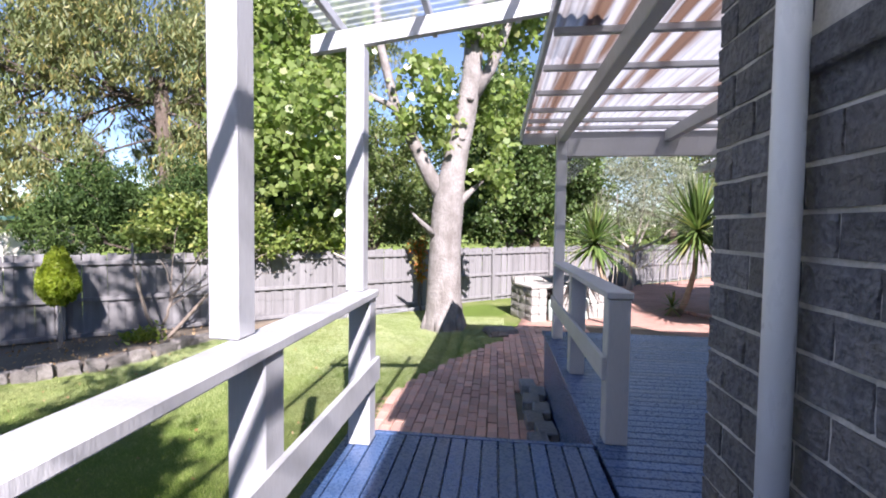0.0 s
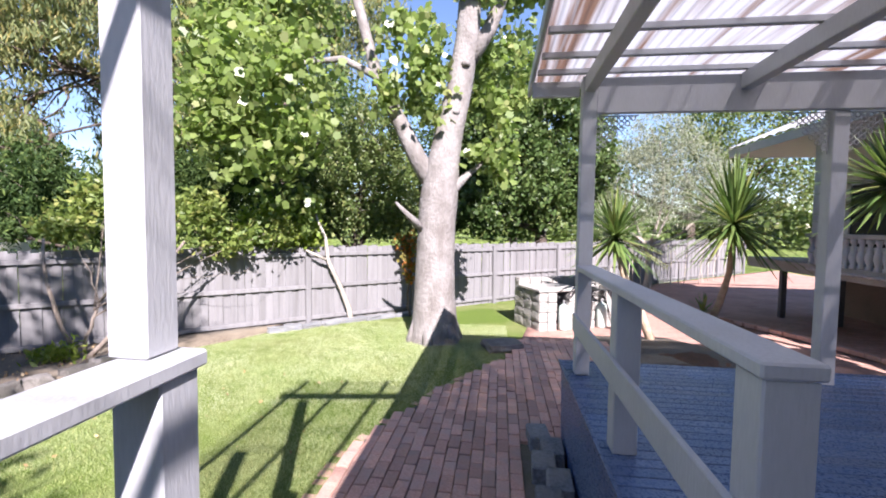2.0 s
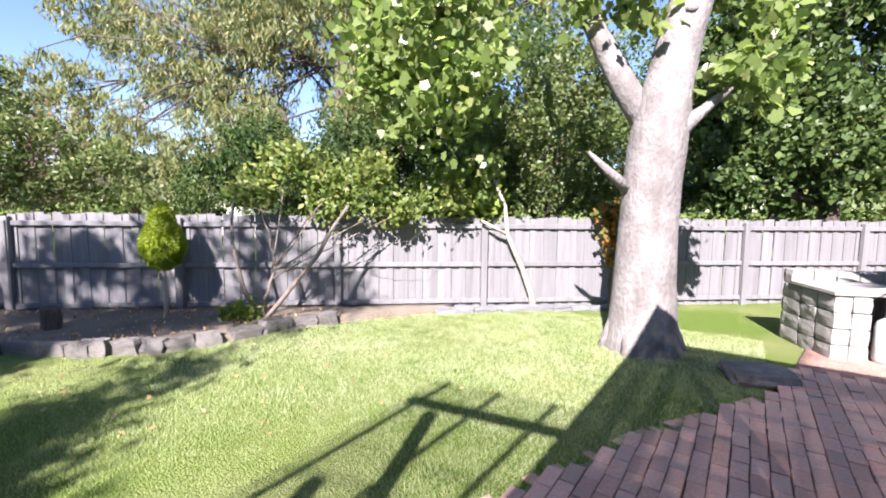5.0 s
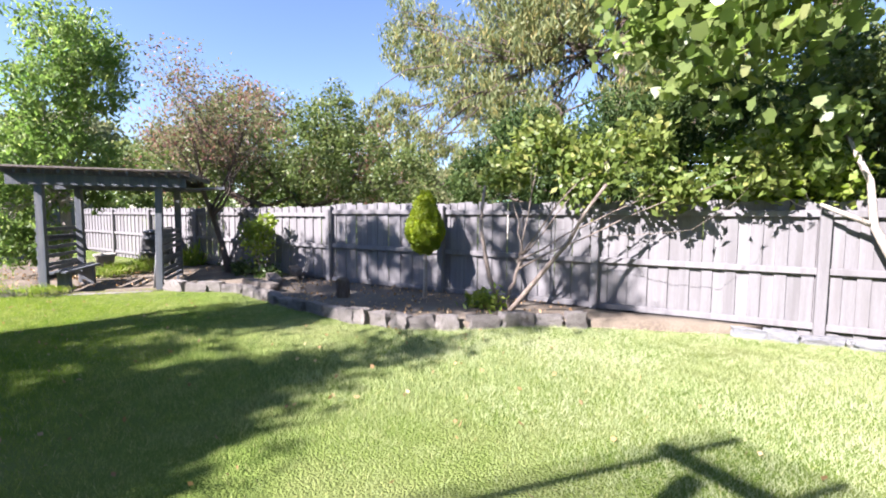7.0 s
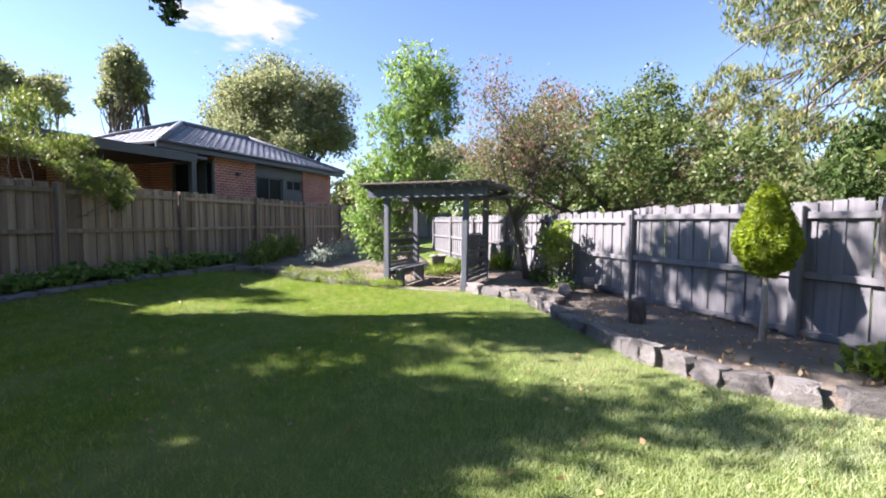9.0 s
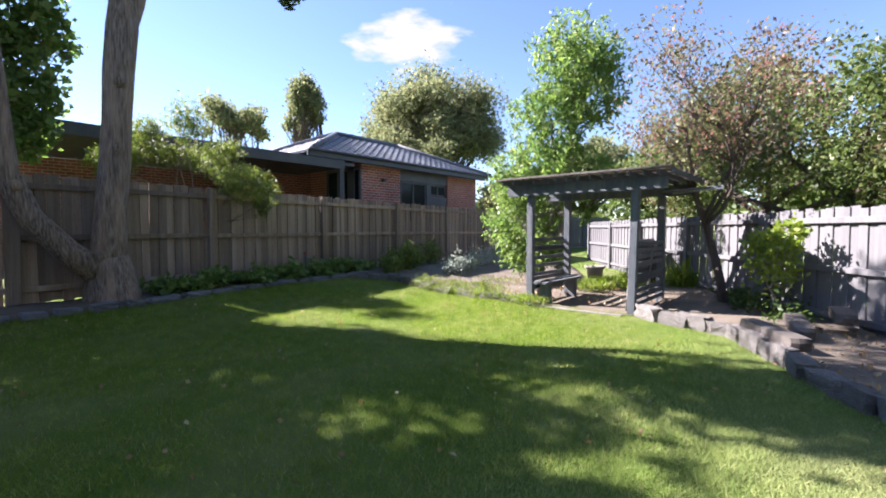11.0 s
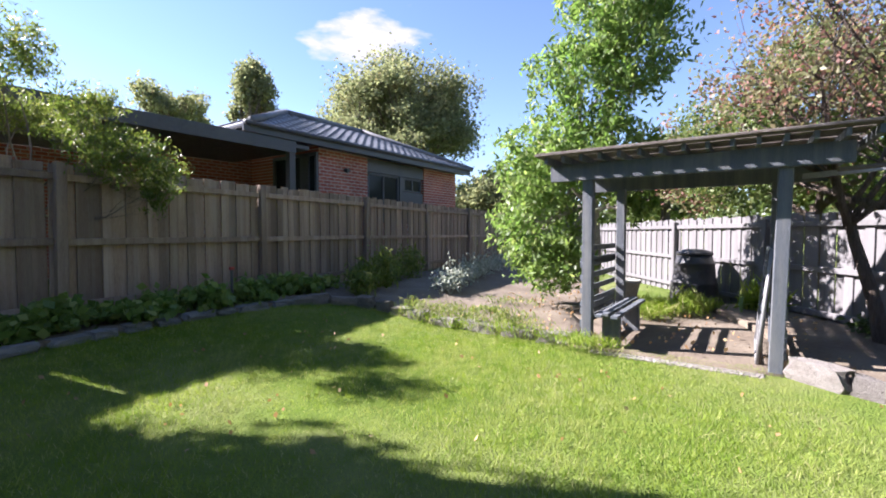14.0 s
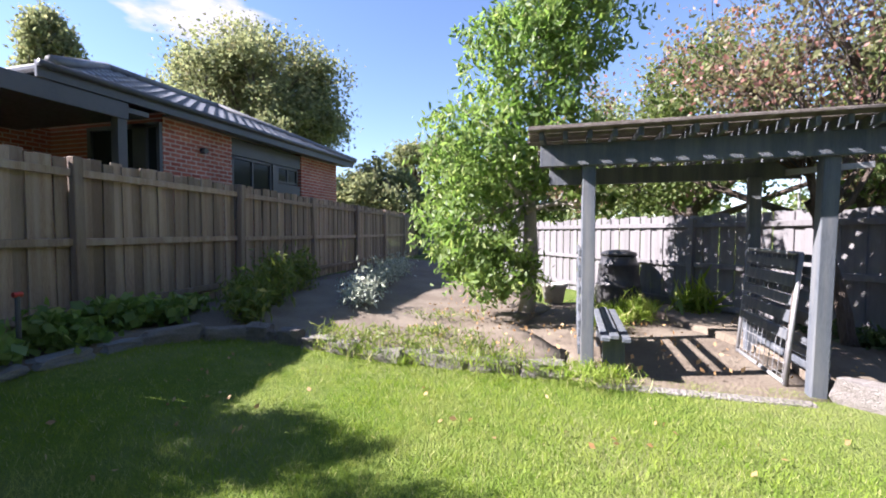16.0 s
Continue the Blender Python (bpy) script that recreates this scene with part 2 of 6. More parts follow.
STEEL = surface("galvanised_steel", (0.24, 0.25, 0.26), (0.32, 0.33, 0.34), (0.2, 0.18, 0.16), 4, 40, rough=0.55, bump=0.1, bump_size=0.002, metal=0.3)
TERRACOTTA = surface("pot_concrete", (0.33, 0.31, 0.27), (0.42, 0.40, 0.35), (0.24, 0.25, 0.2), 3, 30, rough=0.9, bump=0.4, bump_size=0.005)
CLEAR_SHEET = sheet_material("clear_corrugated", 0.66, (0.70, 0.74, 0.78), (0.5, 0.47, 0.42), 0.3, (0.5, 4, 1))
MILKY_SHEET = sheet_material("milky_corrugated", 0.05, (0.335, 0.34, 0.355), (0.10, 0.055, 0.034), 0.95, (6.5, 0.2, 1))
GLASS = glass_material()
PLANE_LEAF = leaf_material("plane_leaf", (0.13, 0.195, 0.05), (0.215, 0.285, 0.09), (0.30, 0.33, 0.13), 0.55, 0.35, 0.08, 0.5)
ASH_LEAF = leaf_material("ash_leaf", (0.085, 0.155, 0.038), (0.175, 0.265, 0.075), (0.27, 0.33, 0.11), 0.5)
DARK_LEAF = leaf_material("dark_leaf", (0.032, 0.062, 0.016), (0.066, 0.11, 0.03), (0.11, 0.15, 0.045), 0.3)
FERN_LEAF = leaf_material("feathery_leaf", (0.020, 0.042, 0.012), (0.045, 0.08, 0.022), (0.09, 0.13, 0.035), 0.22, 0.6, 0.1, 0.15)
HEDGE_LEAF = leaf_material("hedge_leaf", (0.065, 0.10, 0.028), (0.115, 0.165, 0.048), (0.18, 0.20, 0.07), 0.35)
WILLOW_LEAF = leaf_material("pepper_leaf", (0.095, 0.135, 0.055), (0.18, 0.215, 0.09), (0.29, 0.26, 0.095), 0.42, 0.5, 0.2)
RED_LEAF = leaf_material("red_leaf", (0.12, 0.14, 0.06), (0.20, 0.20, 0.095), (0.24, 0.125, 0.10), 0.4, 0.5, 0.3)
BUSH_LEAF = leaf_material("bush_leaf", (0.075, 0.125, 0.028), (0.16, 0.215, 0.05), (0.24, 0.255, 0.075), 0.4)
LIME_LEAF = leaf_material("lime_leaf", (0.13, 0.20, 0.025), (0.21, 0.28, 0.05), (0.27, 0.31, 0.075), 0.45)
CYPRESS_LEAF = leaf_material("golden_cypress_leaf", (0.16, 0.24, 0.015), (0.25, 0.32, 0.03), (0.30, 0.34, 0.05), 0.5)
OLIVE_LEAF = leaf_material("olive_leaf", (0.15, 0.175, 0.115), (0.25, 0.275, 0.185), (0.31, 0.32, 0.225), 0.35)
YUCCA_LEAF = leaf_material("yucca_leaf", (0.05, 0.10, 0.025), (0.115, 0.175, 0.05), (0.20, 0.22, 0.07), 0.25, 0.35)
GUM_LEAF = leaf_material("gum_leaf", (0.12, 0.148, 0.074), (0.205, 0.225, 0.118), (0.26, 0.25, 0.13), 0.5, 0.7, 0.12, 0.1)
BLUE_LEAF = leaf_material("silver_leaf", (0.24, 0.28, 0.22), (0.38, 0.42, 0.34), (0.45, 0.47, 0.38), 0.25)
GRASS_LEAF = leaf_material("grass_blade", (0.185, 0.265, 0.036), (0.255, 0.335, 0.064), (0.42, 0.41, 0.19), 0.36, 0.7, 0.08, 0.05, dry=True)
CREEPER_LEAF = leaf_material("creeper_leaf", (0.08, 0.12, 0.03), (0.15, 0.16, 0.04), (0.34, 0.13, 0.03), 0.4, 0.5, 0.35)
DRY_LEAF = leaf_material("fallen_leaf", (0.24, 0.13, 0.055), (0.42, 0.27, 0.13), (0.48, 0.36, 0.2), 0.2)


# ---- building blocks ----
class Build:
    """Collects vertices and faces of one mesh."""

    def __init__(self):
        self.v, self.f = [], []

    def box(self, x0, y0, z0, x1, y1, z1, m=None):
        n = len(self.v)
        for z in (z0, z1):
            for x, y in ((x0, y0), (x1, y0), (x1, y1), (x0, y1)):
                p = Vector((x, y, z))
                self.v.append(tuple(m @ p) if m is not None else tuple(p))
        self.f += [(n, n + 3, n + 2, n + 1), (n + 4, n + 5, n + 6, n + 7), (n, n + 1, n + 5, n + 4), (n + 1, n + 2, n + 6, n + 5), (n + 2, n + 3, n + 7, n + 6), (n + 3, n, n + 4, n + 7)]
        return self

    def chamfer(self, x0, y0, z0, x1, y1, z1, c=0.006, m=None):
        """A box with bevelled edges."""
        n = len(self.v)
        for sx in (0, 1):
            for sy in (0, 1):
                for sz in (0, 1):
                    x, y, z = (x0, x1)[sx], (y0, y1)[sy], (z0, z1)[sz]
                    dx, dy, dz = (c, -c)[sx], (c, -c)[sy], (c, -c)[sz]
                    for p in ((x, y + dy, z + dz), (x + dx, y, z + dz), (x + dx, y + dy, z)):
                        self.v.append(tuple(m @ Vector(p)) if m is not None else p)
        k = lambda sx, sy, sz, a: n + ((sx * 2 + sy) * 2 + sz) * 3 + a
        for s in (0, 1):
            quads = [[k(s, 0, 0, 0), k(s, 1, 0, 0), k(s, 1, 1, 0), k(s, 0, 1, 0)], [k(0, s, 0, 1), k(0, s, 1, 1), k(1, s, 1, 1), k(1, s, 0, 1)], [k(0, 0, s, 2), k(1, 0, s, 2), k(1, 1, s, 2), k(0, 1, s, 2)]]
            self.f += [tuple(q) if s else tuple(reversed(q)) for q in quads]
        for p in (0, 1):
            for q in (0, 1):
                a = [k(p, q, 0, 0), k(p, q, 1, 0), k(p, q, 1, 1), k(p, q, 0, 1)]
                b = [k(p, 0, q, 0), k(p, 1, q, 0), k(p, 1, q, 2), k(p, 0, q, 2)]
                d = [k(0, p, q, 1), k(1, p, q, 1), k(1, p, q, 2), k(0, p, q, 2)]
                self.f += [tuple(a), tuple(b), tuple(d)]
                for r in (0, 1):
                    self.f.append((k(p, q, r, 0), k(p, q, r, 1), k(p, q, r, 2)))
        return self

    def tube(self, pts, radii, sides=8, cap=True):
        pts = [Vector(p) for p in pts]
        rings = []
        for i, p in enumerate(pts):
            d = (pts[min(i + 1, len(pts) - 1)] - pts[max(i - 1, 0)]).normalized()
            a = d.cross(Vector((0.31, 0.83, 0.12))).normalized()
            b = d.cross(a)
            r = radii[i] if not isinstance(radii, (int, float)) else radii
            n = len(self.v)
            self.v += [tuple(p + r * (math.cos(t) * a + math.sin(t) * b)) for t in [2 * math.pi * j / sides for j in range(sides)]]
            rings.append(n)
        for n0, n1 in zip(rings, rings[1:]):
            for j in range(sides):
                k = (j + 1) % sides
                self.f.append((n0 + j, n0 + k, n1 + k, n1 + j))
        if cap:
            self.f += [tuple(reversed(range(rings[0], rings[0] + sides))), tuple(range(rings[-1], rings[-1] + sides))]
        return self

    def lathe(self, profile, sides=20, at=(0, 0, 0)):
        """profile: (radius, height) pairs, closed at both ends."""
        rings = []
        for r, z in profile:
            n = len(self.v)
            self.v += [(at[0] + r * math.cos(2 * math.pi * j / sides), at[1] + r * math.sin(2 * math.pi * j / sides), at[2] + z) for j in range(sides)]
            rings.append(n)
        for n0, n1 in zip(rings, rings[1:]):
            for j in range(sides):
                k = (j + 1) % sides
                self.f.append((n0 + j, n0 + k, n1 + k, n1 + j))
        self.f += [tuple(reversed(range(rings[0], rings[0] + sides))), tuple(range(rings[-1], rings[-1] + sides))]
        return self

    def mesh(self, name, mat, smooth=False):
        me = bpy.data.meshes.new(name)
        me.from_pydata(self.v, [], self.f)
        bm = bmesh.new()
        bm.from_mesh(me)
        bmesh.ops.recalc_face_normals(bm, faces=bm.faces)
        bm.to_mesh(me)
        bm.free()
        me.materials.append(mat)
        if smooth:
            me.polygons.foreach_set("use_smooth", [True] * len(me.polygons))
        return me


def part(name, b, mat, parent=None, label="", smooth=False, at=None):
    """One mesh object under a thing or part; b is a Build or a mesh."""
    me = b.mesh(name, mat, smooth) if isinstance(b, Build) else b
    ob = new(name, me)
    if parent is not None:
        ob.parent = parent
    if at is not None:
        ob.matrix_basis = at
    return tagged(ob, label) if label else ob


def thing(name, label, category, group="", kind="", at=None):
    ob = new(name)
    ob.empty_display_size = 0.1
    if at is not None:
        ob.matrix_basis = at
    return tagged(ob, label, category, group, kind)


rng = np.random.default_rng(7)


KITE = ((-0.5, 0.0), (0.0, 1.0), (0.5, 0.0), (0.0, -1.0))
BLADE = ((-0.5, 0.0), (-0.2, 0.8), (0.15, 0.9), (0.5, 0.0), (0.15, -0.9), (-0.2, -0.8))
MAPLE = ((-0.45, 0.0), (-0.34, 0.7), (-0.14, 0.66), (0.06, 0.98), (0.20, 0.55), (0.5, 0.0), (0.20, -0.55), (0.06, -0.98), (-0.14, -0.66), (-0.34, -0.7))


def leaf_mesh(name, centres, size, mat, droop=0.3, aspect=0.55, jitter=0.35, hang=0.0, up=0.0, outline=KITE):
    """Many small folded leaves of one outline (along, across), one at each centre; returns the mesh."""
    n, k = len(centres), len(outline)
    d = rng.normal(size=(n, 3))
    d[:, 2] = d[:, 2] * (1 - hang) - droop - hang * 2 + up
    d /= np.linalg.norm(d, axis=1)[:, None]
    s = np.cross(d, rng.normal(size=(n, 3)))
    s /= np.linalg.norm(s, axis=1)[:, None] + 1e-9
    nrm = np.cross(d, s)
    ln = size * (1 + jitter * rng.uniform(-1, 1, n))[:, None]
    w = ln * aspect * 0.5
    verts = np.stack([centres + d * ln * a + s * w * b + nrm * ln * 0.10 * abs(b) for a, b in outline], axis=1).reshape(-1, 3)
    me = bpy.data.meshes.new(name)
    me.vertices.add(k * n)
    me.vertices.foreach_set("co", verts.astype(np.float32).ravel())
    me.loops.add(k * n)
    me.loops.foreach_set("vertex_index", np.arange(k * n, dtype=np.int32))
    me.polygons.add(n)
    me.polygons.foreach_set("loop_start", np.arange(0, k * n, k, dtype=np.int32))
    me.update(calc_edges=True)
    me.materials.append(mat)
    return me


def clump_points(blobs, n, sprays=60, spread=0.16, hollow=0.45):
    """Leaf centres: sprays of leaves scattered over the outer parts of several ellipsoids (x, y, z, rx, ry, rz)."""
    blobs = np.array(blobs, float)
    vol = (blobs[:, 3] * blobs[:, 4] * blobs[:, 5]) ** 0.72
    out = []
    for b, share in zip(blobs, vol / vol.sum()):
        k = max(4, int(sprays * share * len(blobs)))
        d = rng.normal(size=(k, 3))
        d /= np.linalg.norm(d, axis=1)[:, None]
        r = (hollow + (1 - hollow) * rng.uniform(0, 1, k) ** 0.6) * rng.uniform(0.8, 1.14, k)
        c = b[:3] + d * r[:, None] * b[3:6]
        m = int(n * share)
        pick = rng.integers(0, k, m)
        sc = spread * b[3:6].mean()
        out.append(c[pick] + rng.normal(size=(m, 3)) * sc * rng.uniform(0.5, 1.3, k)[pick][:, None])
    return np.concatenate(out)


def limb(b, start, end, r0, r1, bend=0.12, n=6, sides=8):
    s, e = Vector(start), Vector(end)
    off = Vector(rng.normal(size=3)) * (e - s).length * bend
    pts = [s.lerp(e, t) + off * math.sin(math.pi * t) * 0.6 + Vector(rng.normal(size=3)) * 0.015 for t in [i / n for i in range(n + 1)]]
    b.tube(pts, [r0 + (r1 - r0) * (i / n) ** 0.8 for i in range(n + 1)], sides)
    return pts


def tree(name, label, category, base, trunk_r, fork, blobs, leaves, leaf, mat_leaf, mat_bark, sprays=60, spread=0.16, droop=0.3, aspect=0.55, hang=0.0, trunk_sides=12, twigs=5, group="", hollow=0.45, outline=KITE, limb_r=0.45):
    """Tapered trunk to the fork, a limb into each blob with twigs, and a crown of leaves."""
    t = thing(name, label, category, group, at=pose(*base))
    inv = Vector(base)
    w = Build()
    f = Vector(fork) - inv
    limb(w, (0, 0, -0.1), f, trunk_r, trunk_r * 0.6, 0.05, 7, trunk_sides)
    for b in blobs:
        c = Vector(b[:3]) - inv
        pts = limb(w, f * rng.uniform(0.7, 0.98), c, trunk_r * limb_r, trunk_r * limb_r * 0.27, 0.15, 6, 7)
        for _ in range(twigs):
            d = rng.normal(size=3)
            d /= np.linalg.norm(d)
            limb(w, pts[rng.integers(2, 6)], c + Vector(d * np.array(b[3:6]) * 0.85), trunk_r * 0.12, trunk_r * 0.03, 0.2, 4, 5)
    part("trunk", w, mat_bark, t, smooth=True)
    pts = clump_points(blobs, leaves, sprays, spread, hollow) - np.array(base)
    part("crown", leaf_mesh("crown", pts, leaf, mat_leaf, droop, aspect, hang=hang, outline=outline), mat_leaf, t)
    return t


def ground_height(x, y):
    t = min(1.0, max(0.0, (-0.8 - y) / 3.2))
    return 0.27 * t * t * (3 - 2 * t)


def inside(x, y, poly):
    c = False
    for (x0, y0), (x1, y1) in zip(poly, poly[1:] + poly[:1]):
        if (y0 > y) != (y1 > y) and x < (x1 - x0) * (y - y0) / (y1 - y0) + x0:
            c = not c
    return c


# ---- ground ----
def ground_sheet():
    xs = [-600, -200, -80, -40] + [-26 + 0.6 * i for i in range(84)] + [40, 80, 200, 600]
    ys = [-600, -200, -80, -40, -20] + [-10 + 0.5 * i for i in range(80)] + [45, 80, 200, 600]
    b = Build()
    for y in ys:
        for x in xs:
            near = -26 < x < 24 and -10 < y < 30
            b.v.append((x, y, ground_height(x, y) + ((0.02 if x < -1.5 and y < 12 else 0.0) * noise.noise((x * 0.5, y * 0.5, 0)) if near else -0.02)))
    w = len(xs)
    b.f = [(j * w + i, j * w + i + 1, (j + 1) * w + i + 1, (j + 1) * w + i) for j in range(len(ys) - 1) for i in range(w - 1)]
    ob = part("ground", b, LAWN, smooth=True)
    return tagged(ob, "green mown lawn ground with pale worn patches", "lawn", kind="structure")


ground_sheet()


def bed(name, outline, height, label, mat=SOIL, category="garden bed", rough=0.035):
    """A raised patch of ground inside an outline, lumpy on top."""
    rim = []
    for (x0, y0), (x1, y1) in zip(outline, outline[1:] + outline[:1]):
        k = max(1, round(math.hypot(x1 - x0, y1 - y0) / 0.3))
        rim += [Vector((x0 + (x1 - x0) * i / k, y0 + (y1 - y0) * i / k)) for i in range(k)]
    n = len(rim)
    xs, ys = [p[0] for p in outline], [p[1] for p in outline]
    grid = [Vector((min(xs) + 0.26 * i + 0.13 * (j % 2), min(ys) + 0.24 * j)) for i in range(int((max(xs) - min(xs)) / 0.26)) for j in range(int((max(ys) - min(ys)) / 0.24))]
    grid = [p for p in grid if inside(p.x, p.y, outline) and min((p - q).length for q in rim) > 0.12]
    verts, _, faces, _, _, _ = mathutils.geometry.delaunay_2d_cdt(rim + grid, [(i, (i + 1) % n) for i in range(n)], [], 1, 1e-5)
    bm = bmesh.new()
    vs = [bm.verts.new((p.x, p.y, 0)) for p in verts]
    for f in faces:
        bm.faces.new([vs[i] for i in f])
    for v in bm.verts:
        v.co.z = ground_height(v.co.x, v.co.y) + height + rough * noise.noise((v.co.x * 1.7, v.co.y * 1.7, 3))
    rim = [e for e in bm.edges if e.is_boundary]
    new_edges = bmesh.ops.extrude_edge_only(bm, edges=rim)["geom"]
    for g in new_edges:
        if isinstance(g, bmesh.types.BMVert):
            g.co.z = ground_height(g.co.x, g.co.y) - 0.08
    bmesh.ops.recalc_face_normals(bm, faces=bm.faces)
    me = bpy.data.meshes.new(name)
    bm.to_mesh(me)
    bm.free()
    me.materials.append(mat)
    me.polygons.foreach_set("use_smooth", [True] * len(me.polygons))
    return tagged(new(name, me), label, category, kind="structure")


# beds along the two fences, the bare path to the back and the floor of the pergola
NORTH_EDGE = [(-10.05, 2.45), (-9.75, 3.05), (-9.45, 3.75), (-8.6, 4.2), (-7.65, 4.7), (-6.55, 5.38), (-5.95, 6.05), (-5.68, 6.75), (-5.72, 7.45), (-5.35, 8.2), (-4.6, 9.45)]
bed("garden_bed_north", NORTH_EDGE + [(-4.35, 10.2), (-7.1, 7.75), (-9.9, 5.35), (-14.4, 2.1), (-13.6, 1.6), (-11.2, 2.5)], 0.10, "brown bark and soil garden bed beside the grey fence")
WEST_EDGE = [(-3.2, -3.0), (-5.0, -3.1), (-6.6, -3.35), (-8.0, -3.55), (-9.2, -3.5), (-9.9, -2.9), (-10.05, -2.0), (-10.1, -1.0), (-10.1, 0.35)]
bed("garden_bed_west", WEST_EDGE + [(-10.9, 0.42), (-12.0, -0.25), (-13.6, 0.1), (-15.5, -0.7), (-18.5, -2.6), (-21.0, -3.6), (-21.0, -5.7), (-15.5, -5.05), (-9.3, -4.3), (-3.2, -3.6)], 0.05, "brown soil garden bed and bare path beside the timber fence", rough=0.05)
bed("pergola_floor", [(-10.02, 0.45), (-10.02, 2.4), (-11.6, 2.55), (-13.5, 1.6), (-14.3, 1.9), (-14.9, 1.4), (-14.4, 0.4), (-13.4, -0.9), (-12.2, -0.7), (-10.9, 0.4)], 0.02, "bare trodden soil floor under the pergola", category="bare earth", rough=0.02)


# ---- fences ----
def fence(name, label, start, way, bays, bay, top, base, side, mat, post_mat, post_over=-0.05):
    """Paling fence: palings behind, three rails and a post at every bay on the side that faces the garden."""
    u = Vector((*way, 0)).normalized()
    nrm = Vector((-u.y, u.x, 0)) * side
    turn = Matrix((( u.x, nrm.x, 0, 0), (u.y, nrm.y, 0, 0), (0, 0, 1, 0), (0, 0, 0, 1)))
    h = top - base
    f = thing(name, label, "fence", kind="structure", at=Matrix.Translation((*start, base)) @ turn)
    palings = []
    for k in range(4):
        b = Build()
        t = 0.012 * (k - 1.5)
        w = 0.148 if k % 2 else 0.126
        b.chamfer(0, -0.018, 0.02 + 0.01 * k, w, 0.0, h + t, 0.003)
        palings.append(b.mesh("paling", mat))
    step = 0.131
    n = int(bays * bay / step)
    for i in range(n):
        x = i * step
        part("paling", palings[(i % 2) + 2 * ((i // 2 + i // 5) % 2)], mat, f, at=pose(x + (0.0 if i % 2 else 0.011), -0.003 - 0.021 * (i % 2), 0, 0, rng.normal() * 0.35, rng.normal() * 0.6))
    rail = Build().chamfer(0.02, 0.0, -0.04, bay - 0.02, 0.042, 0.04, 0.005).mesh("rail", post_mat)
    post = Build().chamfer(-0.055, 0.003, -0.35, 0.055, 0.092, h + post_over, 0.008).mesh("post", post_mat)
    for i in range(bays + 1):
        part("post", post, post_mat, f, at=pose(i * bay, 0.0, 0, rng.normal() * 0.5, rng.normal() * 0.6, 0))
        if i < bays:
            for z in (0.24, h * 0.52, h - 0.16):
                part("rail", rail, post_mat, f, at=pose(i * bay, 0.0, z, 0, rng.normal() * 0.15, 0))
    return f


P1 = (-9.85, 5.45)
N_WAY = (0.75, 0.664)
fence("fence_north", "sun-bleached grey timber paling fence with three rails", P1, N_WAY, 11, 2.6, 1.66, -0.10, -1, PALE_FENCE, PALE_FENCE)
fence("fence_north_west", "grey timber paling fence dappled with leaf shadow", (P1[0] - 5 * 2.6 * 0.8, P1[1] - 5 * 2.6 * 0.6), (0.8, 0.6), 5, 2.6, 1.60, -0.06, -1, PALE_FENCE, PALE_FENCE)
fence("fence_west", "brown timber paling fence with posts and rails", (-3.9, -3.86), (-0.9928, -0.1195), 8, 2.72, 2.10, 0.26, -1, BROWN_FENCE, BROWN_FENCE, 0.0)
fence("fence_west_far", "weathered timber paling fence behind the garden path", (-25.5, -6.44), (-0.98, 0.2), 2, 2.7, 2.05, 0.26, -1, PALE_FENCE, PALE_FENCE)
fence("fence_west_near", "brown timber paling fence in the shade of a tree", (1.54, -3.21), (-0.9928, -0.1195), 2, 2.72, 2.16, 0.26, -1, BROWN_FENCE, BROWN_FENCE, 0.0)

# ---- timber deck and landing ----
DZ = 0.88
deck = thing("timber_deck", "blue-grey painted timber deck with a boarded edge", "deck", kind="structure")
under = Build()
under.box(0.70, 1.75, 0.02, 7.2, 5.95, DZ - 0.03)
short_x = Build().chamfer(0, 0, 0, 0.17, 0.088, 0.024, 0.004).mesh("board", DECK)
for i in range(40):
    part("board", short_x, DECK, deck, at=pose(0.645, 1.71 - 0.0955 * (i + 1), DZ - 0.024))
part("frame", Build().box(0.66, -2.1, 0.3, 0.81, 1.70, DZ - 0.03), DECK, deck)
part("frame", under, DECK, deck)
board_x = Build().chamfer(0, 0, 0, 6.6, 0.088, 0.024, 0.004).mesh("board", DECK)
for i in range(45):
    part("board", board_x, DECK, deck, at=pose(0.645, 1.71 + i * 0.0955, DZ - 0.024, rng.normal() * 0.3, 0, 0))
for k, (z0, z1) in enumerate(((0.64, 0.845), (0.43, 0.635), (0.22, 0.425), (0.02, 0.21))):
    part("side_board", Build().chamfer(0.655 + 0.004 * k, 2.81, z0, 0.70, 5.99, z1, 0.004), DECK, deck)
    part("side_board", Build().chamfer(0.70, 5.952, z0, 7.2, 5.99, z1, 0.004), DECK, deck)
part("edge_trim", Build().chamfer(0.625, 2.81, DZ - 0.03, 0.648, 6.01, DZ + 0.003, 0.003), DECK, deck)

landing = thing("entry_landing", "blue-grey painted timber landing with boards running lengthwise", "deck", kind="structure")
part("frame", Build().box(-0.93, -3.0, 0.3, 0.60, 2.74, DZ - 0.03), DECK, landing)
board_y = Build().chamfer(0, 0, 0, 0.090, 5.78, 0.024, 0.004).mesh("board", DECK)
for i in range(16):
    part("board", board_y, DECK, landing, at=pose(-0.95 + i * 0.0985, -3.0, DZ - 0.024, 0, rng.normal() * 0.3, 0))
part("nosing", Build().chamfer(-0.96, 2.784, DZ - 0.09, 0.62, 2.822, DZ + 0.003, 0.004), DECK, landing)
steps = thing("deck_steps", "blue-grey timber steps from the landing to the path", "steps", kind="structure")
